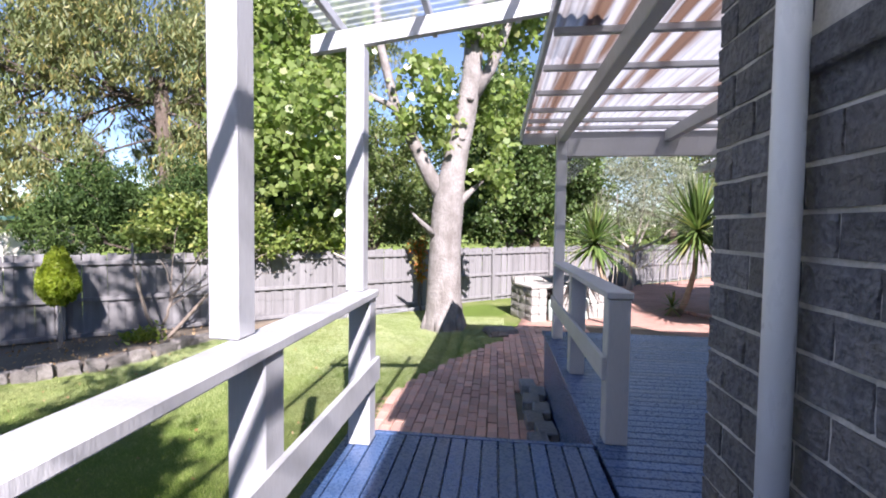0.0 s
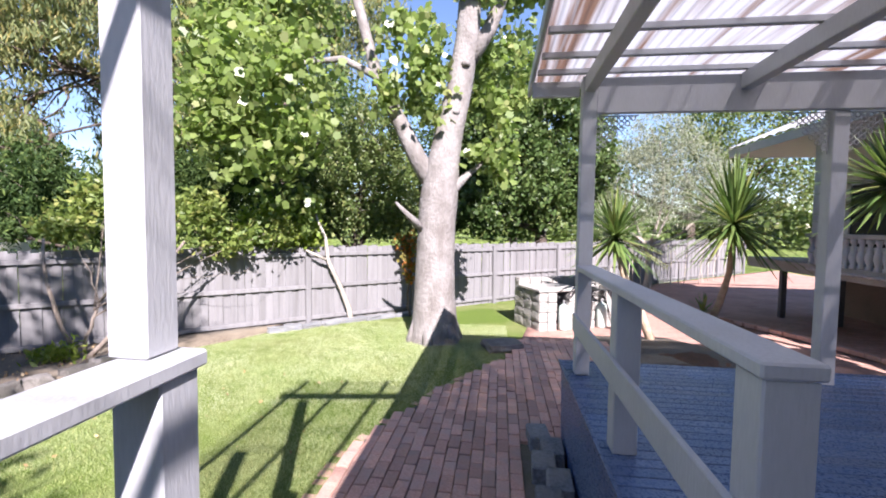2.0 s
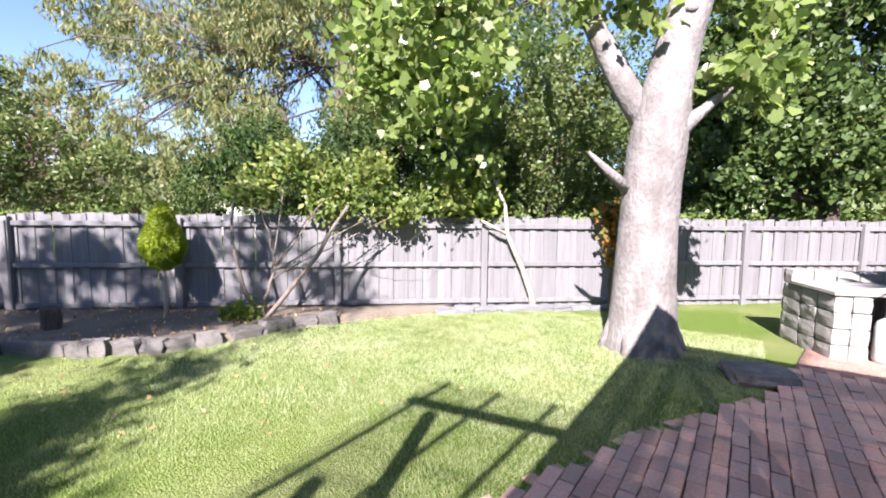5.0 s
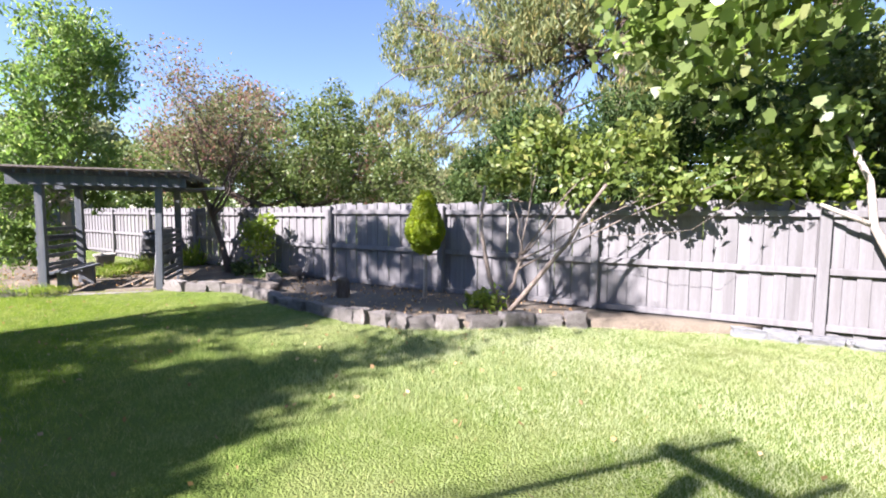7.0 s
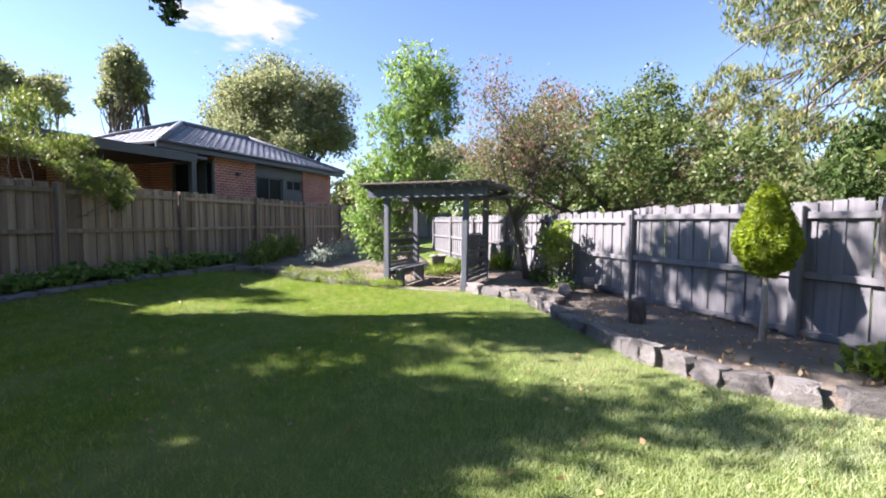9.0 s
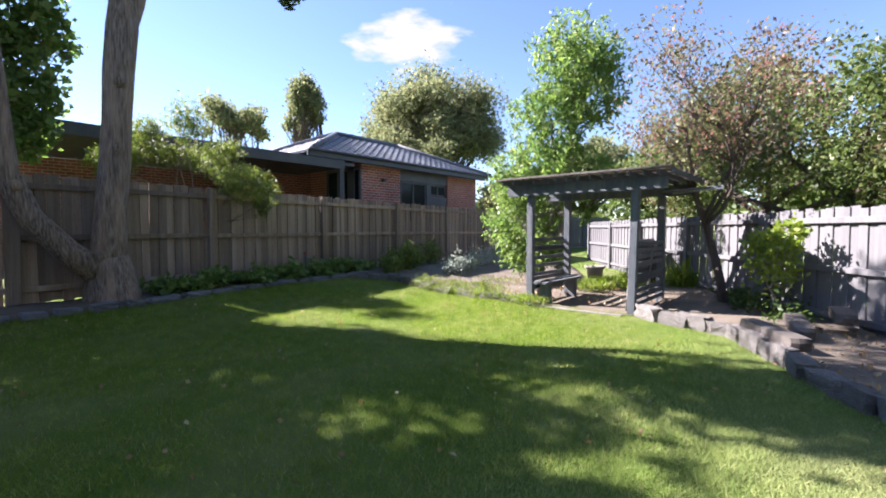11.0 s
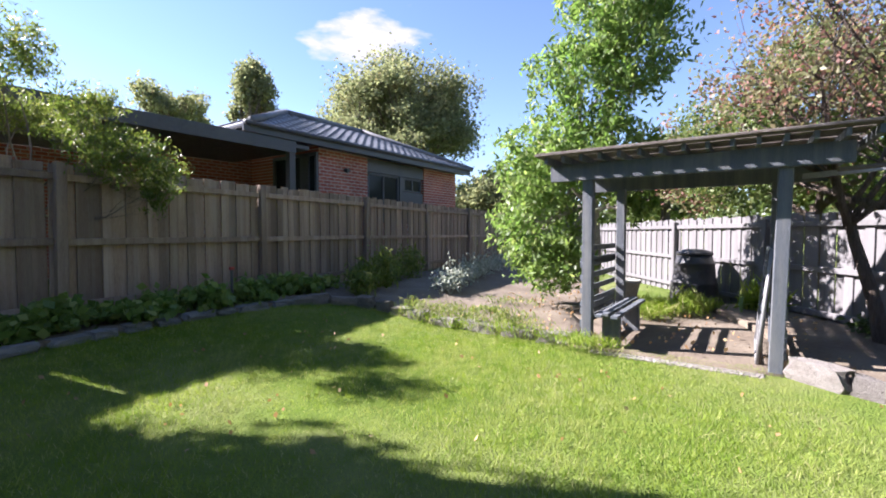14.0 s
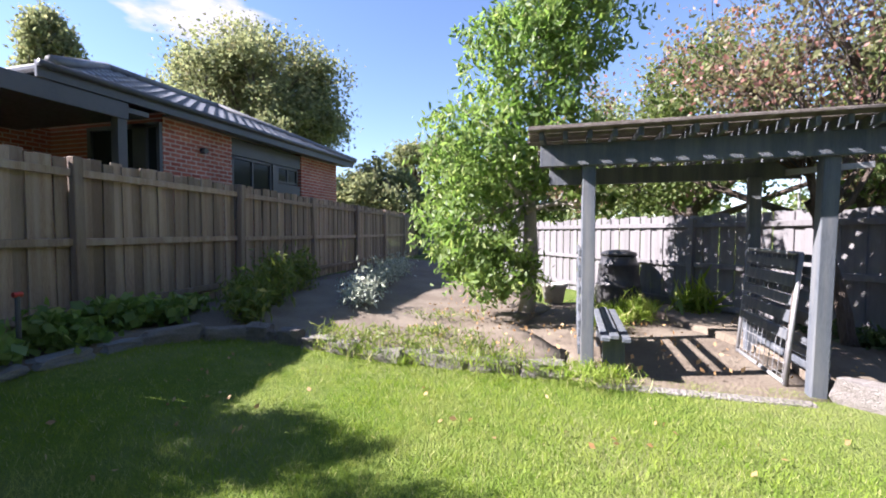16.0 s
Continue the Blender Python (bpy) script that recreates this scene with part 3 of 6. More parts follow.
for i in range(4):
    z = DZ - 0.176 * (i + 1)
    y = 2.825 + 0.27 * i
    part("tread", Build().chamfer(-0.94, y, z - 0.04, 0.60, y + 0.30, z, 0.005), DECK, steps)
    part("riser", Build().box(-0.92, y + 0.005, z + 0.002, 0.58, y + 0.03, z + 0.134), DECK, steps)
for x in (-0.955, 0.602):
    b = Build()
    b.v = [(x, 2.83, 0.0), (x + 0.03, 2.83, 0.0), (x, 3.95, 0.0), (x + 0.03, 3.95, 0.0), (x, 3.95, 0.10), (x + 0.03, 3.95, 0.10), (x, 2.83, 0.80), (x + 0.03, 2.83, 0.80)]
    b.f = [(0, 1, 3, 2), (2, 3, 5, 4), (4, 5, 7, 6), (6, 7, 1, 0), (0, 2, 4, 6), (1, 7, 5, 3)]
    part("stringer", b, DECK, steps)


# ---- railings ----
def railing(label, posts, x, top, cap_w, mid, y0, y1):
    r = thing("railing", label, "railing", "white deck railings")
    for y in posts:
        part("post", Build().chamfer(x - 0.068, y - 0.068, DZ + 0.0, x + 0.068, y + 0.068, top - 0.045, 0.006), WHITE, r)
    part("handrail", Build().chamfer(x - cap_w / 2, y0, top - 0.045, x + cap_w / 2, y1, top, 0.007), WHITE, r, "flat white cap rail")
    part("lower_rail", Build().chamfer(x - 0.098, y0 + 0.02, mid - 0.075, x - 0.0695, y1 - 0.02, mid + 0.075, 0.005) if x > 0 else Build().chamfer(x + 0.0695, y0 + 0.02, mid - 0.075, x + 0.098, y1 - 0.02, mid + 0.075, 0.005), WHITE, r)
    return r


railing("white painted timber railing on the deck edge", (2.90, 4.28), 0.765, 1.845, 0.16, 1.36, 2.82, 5.53)
railing("white painted timber railing beside the landing", (-1.6, -0.2, 1.44, 2.67), -0.825, 1.83, 0.165, 1.33, -2.9, 2.76)

# ---- white posts and roofs over the landing and the deck ----
carport = thing("landing_roof", "clear corrugated plastic roof on white posts and beams over the landing", "patio roof")
for y, x in ((-0.2, -0.865), (1.45, -0.92), (2.68, -0.865)):
    part("post", Build().chamfer(x - 0.055, y - 0.056, 1.832, x + 0.055, y + 0.056, 3.32, 0.006), WHITE, carport, "white painted timber post")


def sloped(b, x0, x1, y0, y1, z0, z1, depth):
    """A beam along x whose height goes from z0 to z1."""
    n = len(b.v)
    for x, z in ((x0, z0), (x1, z1)):
        b.v += [(x, y0, z), (x, y1, z), (x, y1, z + depth), (x, y0, z + depth)]
    b.f += [(n, n + 1, n + 2, n + 3), (n + 7, n + 6, n + 5, n + 4)] + [(n + i, n + 4 + i, n + 4 + (i + 1) % 4, n + (i + 1) % 4) for i in range(4)]
    return b


roof_z = lambda x: 3.43 + 0.13 * (x + 1.16)
for y in (2.71,):
    part("beam", sloped(Build(), -1.18, 0.66, y, y + 0.05, roof_z(-1.18) - 0.115, roof_z(0.66) - 0.115, 0.11), WHITE, carport)
for x in (-1.02, -0.45, 0.12):
    z = roof_z(x)
    part("rafter", Build().chamfer(x - 0.018, -1.6, z + 0.03, x + 0.018, 3.12, z + 0.09, 0.004), WHITE, carport)


def corrugated(x0, x1, y0, y1, zf, along, pitch=0.076, amp=0.009, thick=0.002):
    b = Build()
    if along == "x":
        n = int((y1 - y0) / pitch * 8)
        line = [(y0 + (y1 - y0) * i / n, amp * math.sin(2 * math.pi * (y1 - y0) * i / n / pitch)) for i in range(n + 1)]
        rows = [[(x, y, zf(x, y) + d) for y, d in line] for x in (x0, (x0 + x1) / 2, x1)]
    else:
        n = int((x1 - x0) / pitch * 8)
        line = [(x0 + (x1 - x0) * i / n, amp * math.sin(2 * math.pi * (x1 - x0) * i / n / pitch)) for i in range(n + 1)]
        rows = [[(x, y, zf(x, y) + d) for x, d in line] for y in (y0, (y0 + y1) / 2, y1)]
    w = len(rows[0])
    for r in rows:
        b.v += r
    b.f = [(j * w + i, j * w + i + 1, (j + 1) * w + i + 1, (j + 1) * w + i) for j in range(2) for i in range(w - 1)]
    return b


ob = part("sheet", corrugated(-1.16, 0.62, -1.6, 3.08, lambda x, y: roof_z(x) + 0.105, "x"), CLEAR_SHEET, carport, "clear corrugated plastic sheet", True)

patio = thing("patio_roof", "stained corrugated plastic roof on white timber frame over the deck", "patio roof")
for x, y in ((0.77, 5.62), (2.75, 5.70), (4.9, 5.70), (6.9, 5.70)):
    part("post", Build().chamfer(x - 0.06, y - 0.06, DZ, x + 0.06, y + 0.06, 3.43, 0.006), WHITE, patio, "white painted timber post")
part("beam", Build().chamfer(0.836, 5.60, 3.13, 7.1, 5.66, 3.428, 0.006), WHITE, patio)
part("beam", Build().chamfer(0.30, 5.66, 3.29, 0.70, 5.70, 3.42, 0.005), WHITE, patio)
for x in (0.77, 2.0, 3.25, 4.5, 5.75):
    part("rafter", Build().chamfer(x - 0.045, 0.7, 3.30, x + 0.045, 5.597, 3.43, 0.006), WHITE, patio)
for y in (1.0, 1.62, 2.25, 2.87, 3.5, 4.12, 4.7, 5.15, 5.52, 5.9):
    part("batten", Build().chamfer(0.33, y - 0.022, 3.432, 7.1, y + 0.022, 3.475, 0.004), WHITE, patio)
part("edge_trim", Build().chamfer(0.285, 0.7, 3.42, 0.315, 6.12, 3.52, 0.004), WHITE, patio)
part("sheet", corrugated(0.32, 7.15, 0.7, 6.12, lambda x, y: 3.490, "y"), MILKY_SHEET, patio, "milky plastic sheet with brown dirt stains", True)


def lace_bracket(x, y, z, flip):
    """Cast lace corner bracket: small rings and bars in a quarter fan."""
    b = Build()
    for i in range(7):
        for j in range(7 - i):
            cx, cz = 0.03 + i * 0.048, -0.02 - j * 0.045
            ring = [(x + flip * (cx + 0.020 * math.cos(a)), y, z + cz + 0.020 * math.sin(a)) for a in [k * math.pi / 4 for k in range(9)]]
            b.tube(ring, 0.0045, 4, False)
    b.tube([(x, y, z), (x + flip * 0.36, y, z)], 0.006, 5)
    b.tube([(x + flip * 0.005, y, z), (x + flip * 0.005, y, z - 0.34)], 0.006, 5)
    return b


for x, f in ((0.84, 1), (2.685, -1), (2.815, 1), (4.83, -1)):
    tagged(part("lace_bracket", lace_bracket(x, 5.69, 3.125, f), WHITE), "white cast lace bracket between post and beam", "bracket", "lace brackets under the beam")

# ---- house with dark rough bricks ----
HX, HY = 0.77, 1.70
house = thing("house_wall", "dark grey rough-faced brick house wall with pale mortar", "house", kind="structure")
part("mortar_core", Build().box(HX + 0.007, -4.0, 0.0, HX + 0.24, HY - 0.007, 3.9).box(HX + 0.24, HY - 0.24, 0.0, 7.4, HY - 0.007, 3.9), MORTAR, house, "pale grey mortar")
part("back_wall", Build().box(HX + 0.012, -9.0, 0.0, HX + 0.3, -4.0, 3.9).box(HX + 0.3, -9.0, 0.0, 7.4, -8.7, 3.9).box(7.1, -8.7, 0.0, 7.4, HY - 0.24, 3.9), MORTAR, house)
part("house_roof", Build().box(HX - 0.05, -9.2, 3.9, 7.6, HY + 0.1, 4.05), CHARCOAL, house)


def rough_brick(length, k):
    bm = bmesh.new()
    bmesh.ops.create_cube(bm, size=1)
    bmesh.ops.subdivide_edges(bm, edges=bm.edges, cuts=2, use_grid_fill=True)
    for v in bm.verts:
        v.co.x *= 0.10
        v.co.y *= length
        v.co.z *= 0.104
        n = Vector((noise.noise((v.co.x * 30 + k, v.co.y * 22, v.co.z * 30)), noise.noise((v.co.y * 25, k + 5.0, v.co.z * 30)), noise.noise((v.co.y * 20, v.co.z * 22, k + 9.0))))
        v.co += Vector((n.x * 0.008, n.y * 0.004, n.z * 0.004))
    me = bpy.data.meshes.new("brick")
    bm.to_mesh(me)
    bm.free()
    me.materials.append(DARK_BRICK)
    return me


bricks = [rough_brick(0.228, k) for k in range(5)]
half_bricks = [rough_brick(0.108, k + 20) for k in range(3)]
WIN_Y, WIN_Z = 1.23, 2.66
for row in range(26):
    z = 0.80 + row * 0.118
    y = HY - (0.114 if row % 2 else 0.054)
    k = 0
    while y > -0.75:
        first_half = row % 2 == 0 and k == 0
        if not (z > WIN_Z - 0.03 and z < 3.6 and y < WIN_Y + 0.06):
            src = half_bricks[(row + k) % 3] if first_half else bricks[(row * 3 + k * 2) % 5]
            part("brick", src, DARK_BRICK, house, at=pose(HX + 0.05, y, z, 0, 0, rng.normal() * 0.5))
        y -= 0.18 if first_half else 0.239
        k += 1
win = thing("window_1", "white framed window in the dark brick wall", "window", kind="structure")
part("window_frame", Build().chamfer(HX + 0.03, WIN_Y - 0.05, 2.70, HX + 0.09, WIN_Y, 3.6, 0.004).chamfer(HX + 0.03, -0.9, 2.70, HX + 0.09, WIN_Y - 0.05, 2.74, 0.004), WHITE, win)
part("pane", Build().box(HX + 0.055, -0.9, 2.74, HX + 0.062, WIN_Y - 0.05, 3.6), GLASS, win)
part("window_sill", Build().chamfer(HX - 0.03, -0.9, 2.61, HX + 0.06, WIN_Y + 0.04, 2.695, 0.006), DARK_BRICK, win, "sloping dark brick sill")
pipe = thing("downpipe", "white round downpipe on the brick wall", "downpipe")
part("pipe", Build().tube([(HX - 0.055, 1.21, 0.90), (HX - 0.055, 1.21, 3.9)], 0.037, 20), PIPE, pipe, smooth=True)
for z in (1.3, 3.1):
    part("clip", Build().tube([(HX - 0.055, 1.21, z), (HX - 0.055, 1.21, z + 0.03)], 0.0395, 20).box(HX - 0.03, 1.205, z, HX + 0.005, 1.215, z + 0.03), PIPE, pipe, smooth=False)


# ---- edging stones ----
def lumpy_block(name, sx, sy, sz, mat, k, amount=0.16):
    bm = bmesh.new()
    bmesh.ops.create_cube(bm, size=1)
    bmesh.ops.subdivide_edges(bm, edges=bm.edges, cuts=2, use_grid_fill=True)
    for v in bm.verts:
        d = v.co.normalized() * 0.62
        v.co = v.co.lerp(d, 0.22)
        n = noise.noise_vector((v.co.x * 2.3 + k * 3.7, v.co.y * 2.3, v.co.z * 2.3))
        v.co += n * amount
        v.co = Vector((v.co.x * sx, v.co.y * sy, v.co.z * sz))
    me = bpy.data.meshes.new(name)
    bm.to_mesh(me)
    bm.free()
    me.materials.append(mat)
    return me


def edging(line, label, mat, sizes, height, gap, group):
    """Separate blocks set end to end along a line."""
    kinds = [lumpy_block("edging_stone", 1, 1, 1, mat, k + len(line)) for k in range(6)]
    pts = [Vector((*p, 0)) for p in line]
    i = 0
    for a, b in zip(pts, pts[1:]):
        s, span = 0.0, (b - a).length
        ang = math.degrees(math.atan2(b.y - a.y, b.x - a.x))
        while s < span - 0.08:
            ln = rng.uniform(*sizes)
            c = a.lerp(b, min(1, (s + ln / 2) / span))
            h = height * rng.uniform(0.8, 1.2)
            ob = new("edging_stone", kinds[i % 6])
            ob.matrix_basis = pose(c.x + rng.normal() * 0.015, c.y + rng.normal() * 0.015, ground_height(c.x, c.y) + h * 0.40, rng.normal() * 3, rng.normal() * 3, ang + rng.normal() * 5) @ Matrix.Diagonal((ln, rng.uniform(0.15, 0.2), h, 1))
            tagged(ob, label, "edging stone", group)
            s += ln + gap
            i += 1


edging(NORTH_EDGE[:-1], "rough grey stone block edging the garden bed", STONE, (0.24, 0.46), 0.19, 0.03, "stones edging the fence bed")
edging(WEST_EDGE[4:], "low rough fieldstone edging the bare path", STONE, (0.22, 0.5), 0.15, 0.05, "stones edging the path")
edging(WEST_EDGE[:5], "dark mossy stone edging the planted bed", BLUESTONE, (0.15, 0.45), 0.085, 0.09, "dark stones edging the planted bed")
edging([(-4.45, 9.75), (-3.2, 10.95), (-2.0, 12.0)], "low bluestone block along the fence foot", BLUESTONE, (0.3, 0.45), 0.10, 0.02, "blocks along the fence foot")
stepped = [lumpy_block("sleeper", 1.05, 0.2, 0.13, BATTEN, 3, 0.03), lumpy_block("sleeper", 0.7, 0.2, 0.13, BATTEN, 5, 0.03)]
for k, (x, y, z, a) in enumerate(((-9.75, 4.35, 0.19, 8), (-10.1, 4.75, 0.30, 4), (-9.0, 4.15, 0.2, 30))):
    tagged(part("sleeper", stepped[k % 2], BATTEN, at=pose(x, y, z, 0, 0, a)), "old timber sleeper edging in the garden bed", "sleeper", "sleepers in the bed")
stump = lumpy_block("stump", 0.2, 0.2, 0.3, DARK_BARK, 8, 0.2)
tagged(part("stump", stump, DARK_BARK, at=pose(-7.9, 5.45, 0.24)), "short dark tree stump in the bed", "stump")

# ---- pergola ----
pg = thing("pergola", "small blue-grey painted timber pergola with battened roof", "pergola")
PX0, PX1, PY0, PY1, PZ = -10.12, -11.6, 0.60, 2.34, 1.93
for x, y, lean in ((PX0, PY0, 0), (PX0, PY1, -1.2), (PX1, PY0 + 0.02, 0), (PX1, PY1 + 0.04, 0)):
    part("post", Build().chamfer(-0.056, -0.056, -0.2, 0.056, 0.056, PZ, 0.006), DARKWOOD, pg, at=pose(x, y, 0, lean, 0, 0))
for x in (PX0 + 0.075, PX1 - 0.075):
    part("beam", Build().chamfer(x - 0.022, PY0 - 0.42, PZ - 0.02, x + 0.022, PY1 + 0.5, PZ + 0.17, 0.005), DARKWOOD, pg)
for i in range(15):
    y = PY0 - 0.40 + i * 0.197
    part("rafter", Build().chamfer(PX1 - 0.35, y - 0.019, PZ + 0.172, PX0 + 0.30, y + 0.019, PZ + 0.245, 0.004), DARKWOOD, pg)
for i in range(13):
    x = PX1 - 0.36 + i * 0.178
    part("batten", Build().chamfer(x - 0.080, PY0 - 0.5, PZ + 0.247, x + 0.080, PY1 + 0.62, PZ + 0.268, 0.003), BATTEN, pg, at=pose(0, 0, 0, rng.normal() * 0.15, 0, rng.normal() * 0.2))
part("front_batten", Build().chamfer(PX0 + 0.27, PY0 - 0.5, PZ + 0.25, PX0 + 0.36, PY1 + 0.62, PZ + 0.285, 0.004), BATTEN, pg)
for y, n in ((PY0 - 0.07, 9), (PY1 + 0.07, 9)):
    for i in range(n):
        z = 0.16 + i * 0.118
        part("screen_slat", Build().chamfer(PX1 - 0.03, y - 0.011, z, PX0 + 0.03, y + 0.011, z + 0.068, 0.003), DARKWOOD, pg, at=pose(0, 0, 0, 0, rng.normal() * 0.2, 0))
for a, b in (((PX0 - 0.02, PY1 + 0.4, PZ - 0.06), (PX0 - 0.35, PY1 + 0.95, PZ + 0.0)),):
    part("brace", Build().tube([a, b], 0.02, 6), BATTEN, pg)
part("tail", Build().chamfer(-0.02, 0, -0.03, 0.02, 0.75, 0.03, 0.004), STEEL, pg, "pale grey metal strip", at=pose(-11.4, PY1 + 0.25, PZ + 0.02, 4, 0, 0))

bench = thing("bench", "dark timber slatted garden bench under the pergola", "bench")
for i in range(3):
    part("slat", Build().chamfer(-11.55, 0.71 + i * 0.085, 0.385, -10.0, 0.785 + i * 0.085, 0.42, 0.004), DARKWOOD, bench, at=pose(0, 0, 0, rng.normal() * 0.5, 0, 0))
for x in (-11.3, -10.25):
    part("leg", Build().chamfer(x - 0.05, 0.74, 0.0, x + 0.05, 0.93, 0.383, 0.006), DARKWOOD, bench)

gate = thing("gate", "grey metal gate frame with wire mesh leaning on the pergola", "gate", at=pose(-10.87, 2.20, 0.03, 0, 0, 0))
G = Matrix.Translation((0, 0, 0)) @ Matrix.Rotation(radians(-5), 4, "X")
frame_b = Build()
W2, GH = 0.56, 1.12
for a, b in (((-W2, 0, 0), (-W2, 0, GH)), ((W2, 0, 0), (W2, 0, GH)), ((-W2, 0, GH), (W2, 0, GH)), ((-W2, 0, 0.02), (W2, 0, 0.02))):
    frame_b.tube([G @ Vector(a), G @ Vector(b)], 0.018, 8)
part("gate_frame", frame_b, STEEL, gate, smooth=True)
wires = Build()
for i in range(11):
    x = -W2 + 0.1 * (i + 0.6)
    wires.tube([G @ Vector((x, 0, 0)), G @ Vector((x, 0, GH))], 0.003, 4)
for i in range(10):
    z = 0.1 * (i + 0.7)
    wires.tube([G @ Vector((-W2, 0.004, z)), G @ Vector((W2, 0.004, z))], 0.003, 4)
part("wire_mesh", wires, STEEL, gate)
for i in range(5):
    z = 0.38 + i * 0.15
    part("board", Build().chamfer(-W2 + 0.03, -0.022, z, W2 - 0.03, -0.004, z + 0.085 + 0.02 * (i % 2), 0.003, G), DARKWOOD, gate, "dark weathered board behind the mesh")
pole = thing("garden_stake", "pale timber stake leaning beside the gate", "stake", at=pose(-10.32, 2.27, 0.0))
part("stake", Build().tube([(0, -0.06, 0.0), (-0.02, 0.02, 1.15)], [0.022, 0.018], 8), BATTEN, pole, smooth=True)

bin_ = thing("compost_bin", "black plastic compost bin standing by the fence", "compost bin", at=pose(-14.5, 1.27, 0.03) @ Matrix.Diagonal((1.12, 1.12, 1.12, 1)))
part("body", Build().lathe([(0.36, 0), (0.365, 0.06), (0.345, 0.30), (0.35, 0.32), (0.33, 0.34), (0.30, 0.62), (0.31, 0.64), (0.29, 0.66), (0.26, 0.78)], 28), BLACK_PLASTIC, bin_, smooth=True)
part("lid", Build().lathe([(0.27, 0.78), (0.28, 0.80), (0.27, 0.83), (0.15, 0.87), (0.05, 0.88)], 28), BLACK_PLASTIC, bin_, smooth=True)
pot = thing("garden_pot", "pale concrete tapered pot on the bare soil", "pot", at=pose(-14.3, 0.15, 0.03))
part("bowl", Build().lathe([(0.15, 0), (0.17, 0.02), (0.21, 0.28), (0.25, 0.30), (0.25, 0.36), (0.22, 0.36), (0.19, 0.26)], 24), TERRACOTTA, pot, smooth=True)

tagged(part("concrete_strip", Build().chamfer(-10.0, 0.68, -0.05, -9.88, 2.26, 0.02, 0.01), STONE), "pale concrete strip at the pergola entrance", "edging")
stake = thing("garden_tap", "thin dark tap stake with a red handle by the fence", "tap", at=pose(-8.35, -3.75, 0.27))
part("stake", Build().tube([(0, 0, -0.1), (0, 0, 0.55)], 0.018, 8), CHARCOAL, stake)
part("handle", Build().tube([(-0.03, 0, 0.56), (0.03, 0, 0.56)], 0.022, 8), surface("red_handle", (0.35, 0.03, 0.02), (0.42, 0.05, 0.03), rough=0.5, bump=0), stake, "red tap handle")
for x, y, h in ((-29.0, 8.2, 5.2), (-29.5, 10.2, 5.0), (-26.5, 17.4, 4.6)):
    tagged(part("far_pole", Build().tube([(x, y, -0.1), (x, y, h)], [0.07, 0.05], 8), STEEL), "slender pale pole far beyond the fence", "pole", "poles beyond the fence")

# ---- brick path, patio paving and small stonework ----
PATH = [(-1.33, 3.6), (-1.34, 5.5), (-1.15, 6.1), (-0.62, 7.33), (0.30, 8.95), (0.45, 9.9), (2.0, 9.9), (2.2, 8.6), (2.0, 6.02), (0.64, 6.02), (0.64, 3.6)]
bed("path_base", PATH, 0.035, "dark sandy joints under the brick path", JOINT_SAND, "path", 0.0)
bed("patio_base", [(0.45, 9.9), (0.9, 12.4), (1.6, 14.6), (2.7, 16.3), (8.0, 20.95), (14.0, 26.2), (14.0, 6.02), (2.0, 6.02), (2.2, 8.6), (2.0, 9.9)], 0.03, "pale red brick paving around the yuccas", PAVING, "paving", 0.004)
bed("mulch_bed", [(2.35, 8.1), (2.75, 9.6), (3.7, 9.6), (4.3, 8.9), (4.3, 8.1)], 0.06, "red-brown bark mulch between deck and paving", MULCH, "mulch", 0.02)
path = thing("brick_path", "red clay brick path laid lengthwise beside the deck", "path", kind="structure")
pavers = []
for k in range(4):
    b = Build().chamfer(-0.054, -0.114, 0, 0.054, 0.114, 0.05, 0.006)
    pavers.append(b.mesh("paver", PAVER))
spots = []
for c in range(32):
    x = -1.33 + 0.115 * c + 0.055
    y = 3.70 + (0.12 if c % 2 else 0.0)
    while y < 10.0:
        if inside(x, y, PATH) and not (x > 0.26 and 5.0 < y < 5.95) :
            spots.append((x, y))
        y += 0.236
spots.sort(key=lambda p: (p[1] - 4.2) ** 2 if p[1] > 4.2 else 50)
rest = Build()
for i, (x, y) in enumerate(spots):
    z = 0.028 + 0.012 * noise.noise((x * 1.5, y * 1.5, 2)) + rng.normal() * 0.002
    m = pose(x + rng.normal() * 0.002, y + rng.normal() * 0.003, z, rng.normal() * 0.6, rng.normal() * 0.8, rng.normal() * 0.9)
    if i < 300:
        part("paver", pavers[i % 4], PAVER, path, at=m)
    else:
        rest.box(-0.054, -0.114, 0, 0.054, 0.114, 0.05, m)
tagged(part("paver_rest", rest, PAVER, path), kind="stuff")
edge_line = [(-1.36, 4.0), (-1.37, 5.5), (-1.18, 6.12), (-0.65, 7.36), (0.27, 8.98)]
for (x0, y0), (x1, y1) in zip(edge_line, edge_line[1:]):
    ln = math.hypot(x1 - x0, y1 - y0)
    a = math.degrees(math.atan2(y1 - y0, x1 - x0)) - 90
    for i in range(int(ln / 0.118)):
        t = (i + 0.5) * 0.118 / ln
        part("edge_paver", pavers[i % 4], PAVER, path, at=pose(x0 + (x1 - x0) * t, y0 + (y1 - y0) * t, -0.05 + rng.normal() * 0.004, 0, rng.normal() * 1.5, a + 90 + rng.normal() * 2))
for i in range(7):
    tagged(part("bluestone_block", Build().chamfer(-0.10, -0.155, 0, 0.10, 0.155, 0.17, 0.012), BLUESTONE, at=pose(0.45 + 0.10 * (i % 2), 4.35 + i * 0.27, 0.01, 0, 0, rng.normal() * 4)), "loose grey bluestone block beside the deck", "stone block", "blocks beside the deck")
